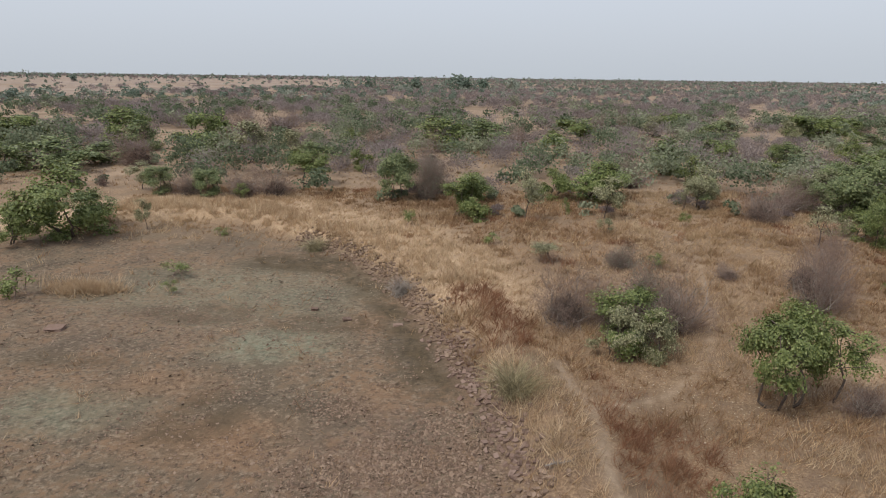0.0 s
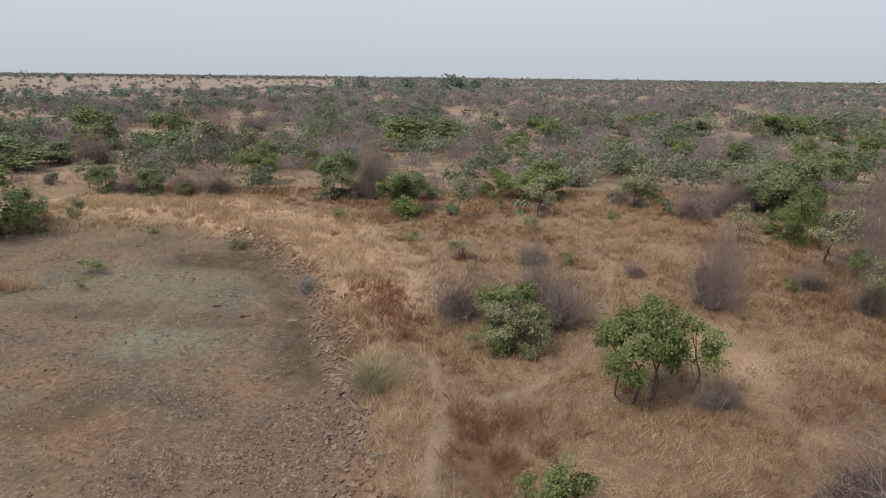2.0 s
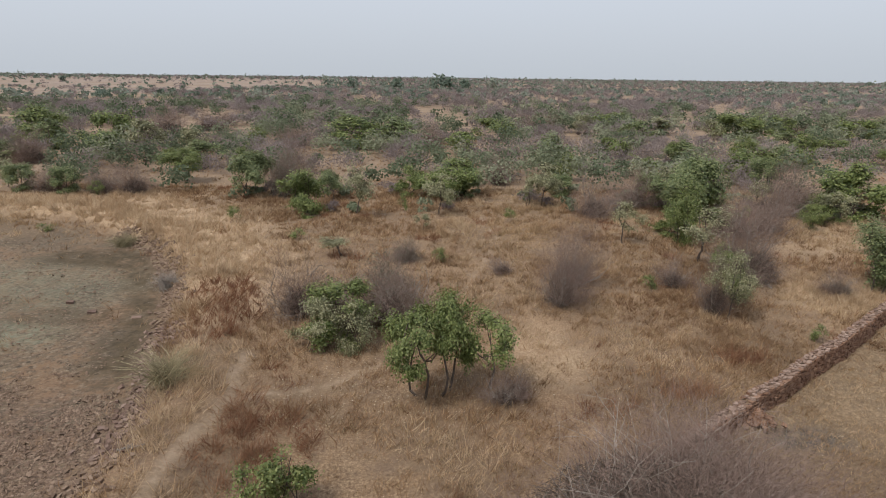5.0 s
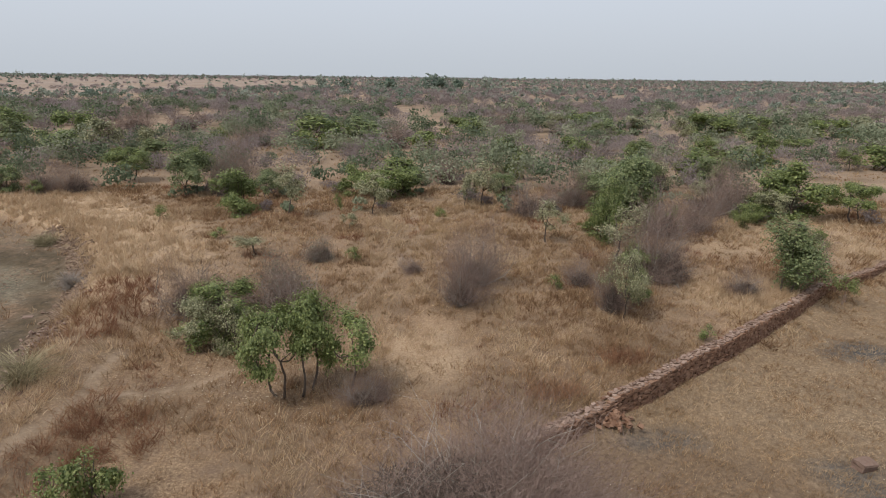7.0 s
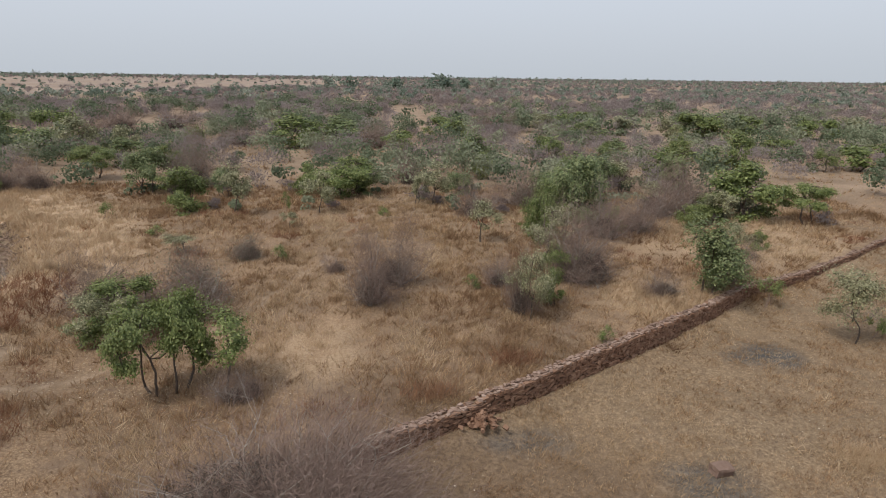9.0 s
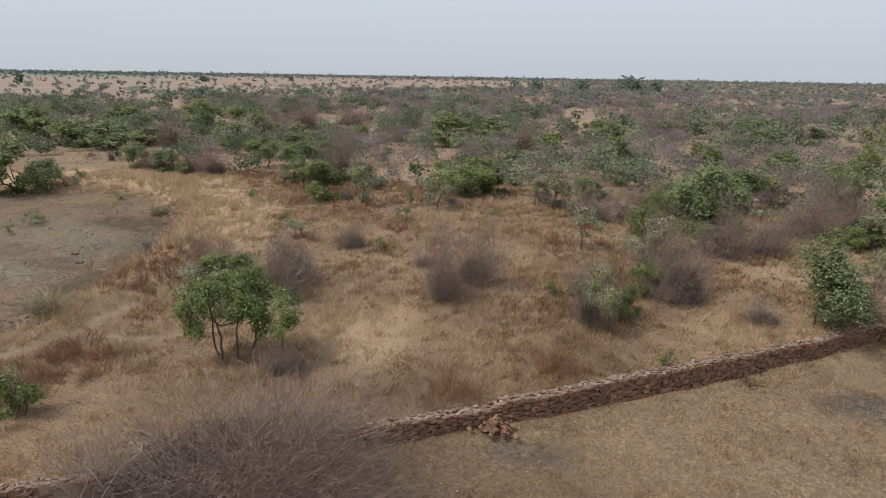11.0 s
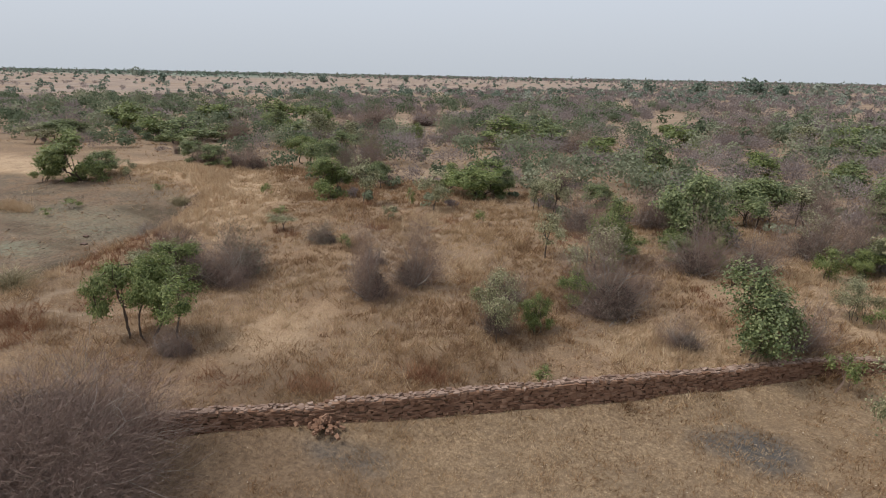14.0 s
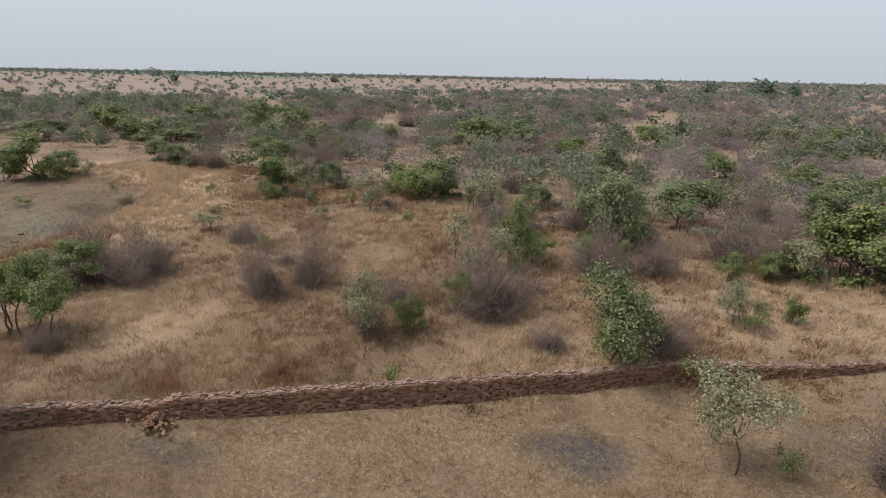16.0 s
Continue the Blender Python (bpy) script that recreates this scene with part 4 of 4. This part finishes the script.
# ---------------------------------------------------------------- single things near the walk
def spiky_clump(x, y, wide, high, n, seed, label, material):
    """Long arching stalks from one root."""
    rng = np.random.default_rng(seed)
    root = tagged(new("spiky_bush"), label, "bush")
    root.location = (x, y, ground_z(x, y))
    shape = Shape()
    for _ in range(n):
        a, out = rng.uniform(0, 6.283), wide / 2 * rng.uniform(0.2, 1.0)
        up = high * rng.uniform(0.35, 1.0) * (1 - 0.35 * (2 * out / wide) ** 2)
        base = np.array((rng.normal(0, 0.3), rng.normal(0, 0.3), -0.05))
        tip = np.array((math.cos(a) * out, math.sin(a) * out, up))
        mid = base * 0.4 + tip * 0.6 + (0, 0, 0.14 * high)
        shape.tube([base, base * 0.7 + tip * 0.3 + (0, 0, 0.12 * high), mid, tip], [0.011, 0.010, 0.007, 0.003], 3)
    part("stalk_mass", shape.mesh("stalk_mass", material), root)
    return root


STALK = leaf_material("grey_green_stalks", (0.11, 0.095, 0.05), (0.20, 0.168, 0.09), (0.37, 0.31, 0.18), 0.7, 0.1)
spiky_clump(3.1, 23.0, 4.2, 1.7, 330, 3, "spreading clump of long grey-green stalks on the stony bank", STALK)
spiky_clump(-9.4, 44.8, 3.2, 1.2, 260, 4, "dry grey-green clump of stalks on the pond edge", STALK)
spiky_clump(-2.4, 36.0, 2.6, 1.3, 220, 5, "dry grey clump of bare stalks between edge stones", TWIG_GREY)


def rock(name, label, x, y, sx, sy, sz, seed, turn=0.3):
    """A boulder: a rough block with a broken, bevelled outline."""
    bm = bmesh.new()
    bmesh.ops.create_cube(bm, size=1)
    bmesh.ops.subdivide_edges(bm, edges=bm.edges[:], cuts=3, use_grid_fill=True)
    for v in bm.verts:
        v.co = v.co * (1 - 0.16 * max(0, v.co.length - 0.5)) + Vector(noise.noise_vector(v.co * 2.3 + Vector((seed, 0, 0)))) * 0.11
        v.co.x, v.co.y, v.co.z = v.co.x * sx, v.co.y * sy, v.co.z * sz
    me = bpy.data.meshes.new(name)
    bm.to_mesh(me)
    bm.free()
    me.materials.append(RUBBLE_ONE)
    ob = tagged(new(name, me), label, "rock")
    ob.matrix_basis = pose(x, y, ground_z(x, y) + sz * 0.32, 4, 3, math.degrees(turn))
    return ob


rock("boulder", "grey-brown boulder lying in short dry grass", 35.8, 19.4, 0.75, 0.5, 0.4, 3)
rock("stone_slab", "flat square stone slab lying on the pond bed", -20.1, 30.2, 0.85, 0.7, 0.22, 8, 0.1)
rock("stone_slab", "flat pale stone lying on the dry pond bed", -7.3, 33.9, 0.4, 0.3, 0.15, 12)
rock("stone_slab", "flat pale stone lying on the dry pond bed", -5.2, 32.4, 0.45, 0.35, 0.14, 14)
rock("stone_slab", "flat pale stone lying on the dry pond bed", -2.3, 31.6, 0.5, 0.3, 0.12, 16)


def dead_branch(x, y, long, seed, label):
    """A bleached fallen branch with its side limbs."""
    rng = np.random.default_rng(seed)
    shape = Shape()
    a = np.array((-long / 2, 0, 0.12))
    pts = limb(shape, rng, a, (long / 2, 0.1, 0.3), 0.035, 0.012, 0.08, 6)
    for _ in range(16):
        p = pts[rng.integers(1, 6)]
        e = p + np.array((rng.uniform(-0.2, 0.6), rng.uniform(-0.6, 0.6), rng.uniform(0.0, 0.45))) * long * 0.5
        e[2] = max(0.04, e[2])
        limb(shape, rng, p, e, 0.016, 0.004, 0.12)
    ob = tagged(new("dead_branch", shape.mesh("dead_branch", TWIG_GREY)), label, "branch")
    ob.matrix_basis = pose(x, y, ground_z(x, y) - 0.03, 0, 0, rng.uniform(0, 360))
    return ob


dead_branch(34.9, 36.6, 1.9, 2, "bleached fallen branch beside a thorn bush")
dead_branch(35.4, 37.2, 1.6, 5, "bleached fallen branch beside a thorn bush")
dead_branch(4.0, 18.0, 0.9, 7, "pale dead twig on the stony bank")


def stone_heap(x, y, n, seed, label):
    """Blocks fallen from the wall, each a stone of its own."""
    rng = np.random.default_rng(seed)
    heap = tagged(new("stone_heap"), label, "stone heap")
    heap.location = (x, y, ground_z(x, y))
    for _ in range(n):
        r, a = abs(rng.normal(0, 0.42)), rng.uniform(0, 6.283)
        v, q = stone_shape(rng, rng.uniform(0.12, 0.28), rng.uniform(0.1, 0.22), rng.uniform(0.08, 0.14))
        ob = new("stone", mesh_from("stone", v, [q], STONE))
        ob.parent = heap
        ob.matrix_basis = Matrix.LocRotScale((r * math.cos(a), 0.8 * r * math.sin(a) - 0.05, max(0.05, 0.36 - 0.6 * r) + abs(rng.normal(0, 0.05))), Euler((rng.normal(0, 0.4), rng.normal(0, 0.4), a)), None)
    return heap


stone_heap(27.35, 21.8, 110, 6, "heap of reddish stones fallen from the wall")


# ---------------------------------------------------------------- far woods, out to the horizon
CLEARINGS = [(-30, 58, 9), (-38, 67, 8), (-20, 57, 6), (66, 66, 10), (74, 78, 8), (80, 100, 6), (58, 106, 7), (70, 137, 8), (100, 141, 9), (80, 132, 7), (42, 119, 7), (19, 102, 5), (0, 90, 5), (20, 92, 5), (-10, 112, 6), (-20, 86, 6), (-33, 110, 7), (-40, 92, 7), (57, 123, 6), (-84, 129, 14), (116, 273, 16), (64, 332, 24), (42, 408, 30), (-26, 282, 20), (-75, 200, 16), (96, 218, 14)]


def far_woods():
    rng = np.random.default_rng(77)
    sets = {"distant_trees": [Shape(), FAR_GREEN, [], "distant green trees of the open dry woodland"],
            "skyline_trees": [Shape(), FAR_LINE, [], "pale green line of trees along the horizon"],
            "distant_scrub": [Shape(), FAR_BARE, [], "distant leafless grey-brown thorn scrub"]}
    near = np.array([(o.location.x, o.location.y) for o in bpy.data.objects if o.parent is None and o.get("category") in ("tree", "bush")])

    def one(x, y, high, wide, bare, quads, size):
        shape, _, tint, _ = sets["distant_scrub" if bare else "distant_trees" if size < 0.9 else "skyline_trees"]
        z0 = ground_z(x, y)
        k = int(quads * (1.75 if bare else 1.0))
        lumps = max(4, k // (34 if size < 0.4 else 16 if size < 0.7 else 8))
        c = ellipsoid_points(rng, lumps, (wide / 2, wide / 2, high / 2), 0.5) * 0.72
        own = rng.integers(0, lumps, k)
        off = unit(rng.normal(size=(k, 3)) + np.array((0, 0, 0.25))) * rng.uniform(0.7, 1.1, (k, 1)) * (wide * 0.19, wide * 0.19, high * 0.17)
        p = c[own] + off + (x, y, z0 + high * 0.46)
        p[:, 2] = np.maximum(p[:, 2], z0 + 0.1)
        if bare:
            w = unit(p - (x, y, z0) + rng.normal(size=(k, 3)) * high * 0.4)
            s = unit(np.cross(w, rng.normal(size=(k, 3))))
            L, W = size * rng.uniform(0.7, 1.5, k)[:, None], size * rng.uniform(0.10, 0.19, k)[:, None]
            shape.add(np.stack([p - s * W - w * L * 0.4, p + s * W - w * L * 0.4, p + w * L * 0.6], 1), tris=np.arange(3 * k).reshape(k, 3))
            tint.append(np.full(3 * k, rng.random(), dtype=np.float32))
        else:
            shape.leaves(rng, p, size, 0.3, 0.85, off)
            tint.append(np.full(4 * k, rng.random() ** (0.8 if x > 20 else 1.2), dtype=np.float32))

    bands = ((60, 130, 0.092, 280, 0.30), (130, 260, 0.066, 104, 0.5), (260, 600, 0.024, 30, 1.0), (600, 1400, 0.0065, 10, 2.3), (1400, 3600, 0.0016, 8, 4.5))
    for r0, r1, dens, quads, size in bands:
        a0, a1 = radians(-72), radians(48)
        n = int(dens * 0.5 * (a1 - a0) * (r1 ** 2 - r0 ** 2))
        rad = np.sqrt(rng.uniform(r0 ** 2, r1 ** 2, n))
        ang = rng.uniform(a0, a1, n)
        taken = list(near) if r0 < 260 else []
        for x, y in zip(22 + rad * np.sin(ang), rad * np.cos(ang)):
            x, y = float(x), float(y)
            if y < 63:
                continue
            dw, sw = along(WALL, x, y)
            if sw < 0 and dw < 25:
                continue
            if any(math.hypot(x - cx, (y - cy) * (0.6 if y < 150 else 1.1)) < r * (0.6 if y < 150 else 0.33) for cx, cy, r in CLEARINGS):
                continue
            if r0 < 130 and np.min(np.hypot(*(np.array(taken) - (x, y)).T)) < 2.6:
                continue
            gap = noise.noise((x * 0.035, y * 0.02, 9.0)) + 0.4 * noise.noise((x * 0.11, y * 0.07, 4.0))
            if gap > (0.30 if y < 160 else 0.10) and rng.random() < 0.9:
                continue
            left = smooth(-0.35, -0.8, x / y)
            if rng.random() < max(open_land(x, y) * (0.9 - 0.73 * smooth(1300, 1700, math.hypot(x, y))), 0.25 * left):
                continue
            if r0 < 130:
                taken.append(np.array((x, y)))
            bare = rng.random() < (0.48 + 0.12 * smooth(120, 260, y) + 0.6 * noise.noise((x * 0.025, y * 0.025, 30.0)) + 0.3 * noise.noise((x * 0.006, y * 0.006, 60.0))) * (1 - 0.6 * left)
            high = rng.uniform(2.4, 4.2) if bare else 2.3 + 3.4 * rng.random() ** 1.6
            wide = high * rng.uniform(1.4, 2.3) if bare else high * rng.uniform(1.05, 1.7)
            if r0 >= 600:
                wide, high = wide * (1.35 if r0 < 1400 else 2.0), high * (0.6 + 1.1 * rng.random() ** 3) * (1.1 if r0 < 1400 else 1.9)
            one(x, y, high, wide, bare, quads * (wide / 4.4) ** 1.2 if r0 < 600 else quads, size)
    # low growth that joins the nearer trees into thickets
    for tx, ty in near:
        if ty > 51 and not -34 < tx < -14:
            for _ in range(2):
                a, r = rng.uniform(0, 6.283), rng.uniform(1.2, 2.8)
                low = rng.uniform(0.9, 2.0)
                one(float(tx + r * math.cos(a)), float(ty + abs(r * math.sin(a))), low, low * rng.uniform(1.3, 2.2), rng.random() < 0.5, 150, 0.26)
    # taller trees on the skyline
    for az, r, high in ((-9.0, 520, 13), (-4.9, 510, 12.6), (-1.6, 500, 14.6), (-1.0, 505, 14), (-0.5, 495, 13), (1.0, 520, 12), (3.6, 520, 12), (-10.8, 540, 12), (-53.5, 900, 17), (-53.0, 905, 16), (-51.0, 620, 8), (-38.0, 700, 8), (-31.0, 900, 8)):
        one(22 + r * math.sin(radians(az)), r * math.cos(radians(az)), high * 1.0, high * 1.25, False, 130, 2.1)
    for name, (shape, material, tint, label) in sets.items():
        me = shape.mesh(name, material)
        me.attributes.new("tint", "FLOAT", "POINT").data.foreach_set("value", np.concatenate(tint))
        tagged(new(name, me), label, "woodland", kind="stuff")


far_woods()


# ---------------------------------------------------------------- dry grass
RUST = [(25.0, 23.6, 1.6, 0.8), (21.5, 22.0, 1.3, 0.9), (29.0, 26.8, 1.4, 0.6), (3.3, 29.5, 1.3, 3.6), (2.6, 34.0, 1.2, 2.2), (7.7, 18.8, 2.2, 3.0), (9.6, 19.6, 1.2, 1.2), (6.9, 22.2, 1.0, 1.0), (3.6, 31.8, 1.5, 2.0), (1.2, 33.4, 1.0, 1.6), (17.5, 50.0, 1.2, 0.8), (8.0, 40.5, 1.4, 0.9)]


def make_grass():
    rng = np.random.default_rng(31)
    sets = {"dry_grass": (GRASS, "knee-high dry golden-brown grass over the scrubland"),
            "straw_grass": (GRASS_PALE, "pale straw-coloured tufts of dry grass"),
            "rust_grass": (GRASS_RED, "tall rust-brown dry stalks along the bank")}
    n = 80000
    x = np.concatenate([rng.uniform(-30, 66, n), rng.uniform(-75, 105, 9000), rng.uniform(24, 64, 22000), rng.uniform(-20, 66, 5000)])
    y = np.concatenate([9 + 57 * rng.random(n) ** 1.5, rng.uniform(60, 125, 9000), rng.uniform(13, 40, 22000), rng.uniform(-22, 10, 5000)])
    # about half of the tufts stand together in tussocks
    cx, cy = rng.uniform(-30, 66, 15000), 9 + 57 * rng.random(15000) ** 1.5
    own = rng.integers(0, 15000, len(x))
    joined = (rng.random(len(x)) < 0.42) & (y > 8) & (y < 66)
    x = np.where(joined, cx[own] + rng.normal(0, 0.17, len(x)), x)
    y = np.where(joined, cy[own] + rng.normal(0, 0.17, len(x)), y)
    d, s = along(POND, x, y)
    inside = d * s
    dw, sw = along(WALL, x, y)
    south = (sw < 0) & (x > 9)
    patch = waves(x, y, 0.22, 7.0) + 0.6 * waves(x, y, 0.8, 1.0)
    keep = (inside < -0.3) | (rng.random(len(x)) > 0.985 - 0.5 * smooth(44, 54, y))
    for line, half in PATHS:
        keep &= along(line, x, y)[0] > half * rng.uniform(0.9, 1.9, len(x))
    keep &= dw > 0.3
    keep &= (patch > np.where(south, -0.15, -0.22)) | (rng.random(len(x)) > 0.45)
    x, y, inside, south, patch, dw, joined = (v[keep] for v in (x, y, inside, south, patch, dw, joined))
    k = len(x)
    bank = np.exp(-((inside + 2.2) / 1.7) ** 2)
    high = (0.36 + 0.24 * patch + 0.28 * bank) * np.where(south, 0.5 + 0.3 * (dw < 0.8), 1.0) * np.where(joined, 1.3, 0.9) * rng.uniform(0.6, 1.4, k)
    pale = waves(x, y, 0.16, 21.0) + 0.5 * waves(x, y, 0.6, 2.0) + 0.3 * bank + rng.normal(0, 0.14, k) + np.where(inside < 0, 0.75 * smooth(-10, -6, inside) * smooth(28, 34, y), 0.0) + 0.4 * np.maximum(zone(-20, 58, 17, 7, x, y), zone(47, 48, 15, 11, x, y))
    pale += 0.5 * np.maximum(zone(38.5, 35.5, 6.5, 4.5, x, y), 0.7 * zone(19.5, 27.5, 4.5, 4.5, x, y))
    pale -= 0.6 * most(zone(28.0, 18.0, 9.0, 5.0, x, y), zone(25.0, 22.4, 4.5, 3.0, x, y), zone(29.0, 27.5, 4.5, 3.0, x, y))
    kind = np.where(pale > 0.24, 1, 0)
    for cx, cy, rx, ry in RUST:
        here = np.hypot((x - cx) / rx, (y - cy) / ry) < rng.uniform(0.7, 1.1, k)
        kind[here], high[here] = 2, 0.75 * rng.uniform(0.6, 1.3, int(here.sum()))
    kind[~south & (waves(x, y, 0.3, 50.0) > 0.5) & (kind == 0)] = 2
    t = np.stack([x, y, rough_z(x, y), np.maximum(0.1, high)], 1)
    # two thick tussocks
    for cx, cy, rx, ry, n, h in ((-21.7, 36.1, 1.2, 0.35, 260, 0.95), (41.4, 20.4, 0.7, 0.45, 300, 0.45)):
        a, b = cx + rng.normal(0, rx, n), cy + rng.normal(0, ry, n)
        t = np.concatenate([t, np.stack([a, b, ground_z(a, b), np.full(n, h)], 1)])
        kind = np.concatenate([kind, np.ones(n, dtype=int)])
    for which, (name, (material, label)) in enumerate(sets.items()):
        own = np.repeat(t[kind == which], 7, axis=0)
        k = len(own)
        fall = np.clip(own[:, 1] / 26, 0.75, 3.6)
        root = own[:, :3] + rng.normal(0, 1, (k, 3)) * (0.13, 0.13, 0)
        root[:, 2] -= 0.05
        # each tuft falls its own way
        way = np.repeat(rng.normal(0, 0.55, (k // 7, 2)), 7, axis=0)
        lean = np.concatenate([way + rng.normal(0, 0.4, (k, 2)) + (0.12, -0.05), np.ones((k, 1))], axis=1)
        tip = root + unit(lean) * (own[:, 3] * rng.uniform(0.6, 1.3, k))[:, None]
        shape = Shape()
        shape.blades(root, tip, rng.uniform(0.015, 0.042, k) * fall)
        tagged(new(name, shape.mesh(name, material)), label, "grass", kind="stuff")


make_grass()


# ---------------------------------------------------------------- stones of the pond bed
def make_rubble():
    """Sharp flat chips of stone, drawn together in patches."""
    rng = np.random.default_rng(91)
    n = 130000
    close = rng.random(n) < 0.42
    x = np.where(close, rng.normal(-0.6, 3.4, n), rng.uniform(-32, 2, n))
    y = np.where(close, rng.uniform(11, 25, n), rng.uniform(11, 46, n))
    d, s = along(POND, x, y)
    lot = waves(x, y, 0.35, 2.0) + 0.5 * waves(x, y, 1.1, 8.0) + 0.08 * zone(-0.5, 18, 7, 7, x, y) - 0.5 * (1 - smooth(1.0, 2.6, along(CLAY, x, y)[0]))
    keep = np.nonzero((d * s > -0.3) & (lot > rng.uniform(-0.3, 0.34, n)))[0][:32000]
    x, y = x[keep], y[keep]
    k = len(x)
    size = 0.035 + (0.09 + 0.025 * zone(-0.5, 18, 7, 7, x, y)) * rng.random(k) ** 3.5
    base = np.array(((-0.6, -0.4, 0), (0.5, -0.5, 0), (0.55, 0.45, 0), (-0.45, 0.5, 0), (0.0, 0.05, 0.55)))
    v = (base + rng.normal(0, 0.13, (k, 5, 3))) * np.stack([size * rng.uniform(0.8, 1.5, k), size, size * rng.uniform(0.5, 1.0, k)], 1)[:, None, :]
    a = rng.uniform(0, 6.283, k)
    c, s = np.cos(a)[:, None], np.sin(a)[:, None]
    tilt = rng.normal(0, 0.35, (k, 2))
    v[:, :, 2] += v[:, :, 0] * tilt[:, :1] + v[:, :, 1] * tilt[:, 1:]
    v = np.stack([v[:, :, 0] * c - v[:, :, 1] * s + x[:, None], v[:, :, 0] * s + v[:, :, 1] * c + y[:, None], v[:, :, 2] + rough_z(x, y)[:, None]], 2)
    shape = Shape()
    shape.add(v, tris=(np.arange(k)[:, None, None] * 5 + np.array([(0, 1, 4), (1, 2, 4), (2, 3, 4), (3, 0, 4)])).reshape(-1, 3))
    tagged(new("stone_rubble", shape.mesh("stone_rubble", RUBBLE)), "scattered broken brown stones on the dry pond bed", "rubble", kind="stuff")


make_rubble()


def make_litter():
    """Fallen pale leaves and bits of stone under the trees."""
    rng = np.random.default_rng(71)
    at = []
    for cx, cy, r, n in ((12.5, 25.0, 3.0, 600), (14.5, 23.0, 2.0, 420), (10.0, 22.5, 2.5, 220), (32.0, 19.0, 7.0, 260), (45.0, 25.0, 7.0, 260), (39.0, 34.6, 2.0, 200), (30.0, 31.0, 2.0, 120), (47.0, 31.0, 2.5, 200), (40.0, 24.0, 6.0, 120), (20.0, 30.0, 9.0, 160), (-14.0, 33.0, 9.0, 120), (-3.0, 37.0, 1.0, 60)):
        for _ in range(n):
            x, y = cx + float(rng.normal(0, r)), cy + float(rng.normal(0, r * 0.8))
            at.append((x, y, rough_z(x, y) + 0.05))
    shape = Shape()
    shape.leaves(rng, np.array(at), 0.06, 1.5, 0.8)
    m = Mat("fallen_leaves", 0.8)
    tagged(new("leaf_litter", shape.mesh("leaf_litter", m.done(m.ramp(m.island(), (0.0, (0.25, 0.18, 0.11)), (0.7, (0.42, 0.34, 0.24)), (1.0, (0.52, 0.44, 0.34)))))), "pale fallen leaves scattered under the trees", "leaf litter", kind="stuff")


make_litter()


def make_lining():
    """The stones that line the edge of the pond bed."""
    rng = np.random.default_rng(17)
    lining = tagged(new("stone_lining"), "band of loose brown stones lining the edge of the pond bed", "stone lining")
    kinds = []
    for _ in range(16):
        v, q = stone_shape(rng, 1, 1, 1)
        kinds.append(mesh_from("lining_stone", v, [q], RUBBLE_ONE))
    rest, picked = Shape(), 0
    for (ax, ay), (bx, by) in zip(POND[1:9], POND[2:10]):
        ln = math.hypot(bx - ax, by - ay)
        for _ in range(int(ln * (34 if ay > 22 else 22))):
            u, off = rng.random(), float(rng.normal(-0.25, 0.48))
            x, y = ax + (bx - ax) * u - (ay - by) / ln * -off, ay + (by - ay) * u - (bx - ax) / ln * -off
            size = np.array((rng.uniform(0.12, 0.3), rng.uniform(0.10, 0.24), rng.uniform(0.08, 0.17)))
            turn = Euler((rng.normal(0, 0.25), rng.normal(0, 0.25), rng.uniform(0, 6.3)))
            at = np.array((x, y, rough_z(x, y) + 0.02))
            if picked < 290 and 18 < y < 30:
                ob = new("stone", kinds[int(rng.integers(16))])
                ob.parent = lining
                ob.matrix_basis = Matrix.LocRotScale(Vector(at), turn, Vector(size))
                picked += 1
            else:
                v, q = stone_shape(rng, *size)
                rest.add(v @ np.array(turn.to_matrix()).T + at, quads=q)
    tagged(part("stone_remainder", rest.mesh("stone_remainder", RUBBLE), lining), kind="stuff")


make_lining()
make_wall()
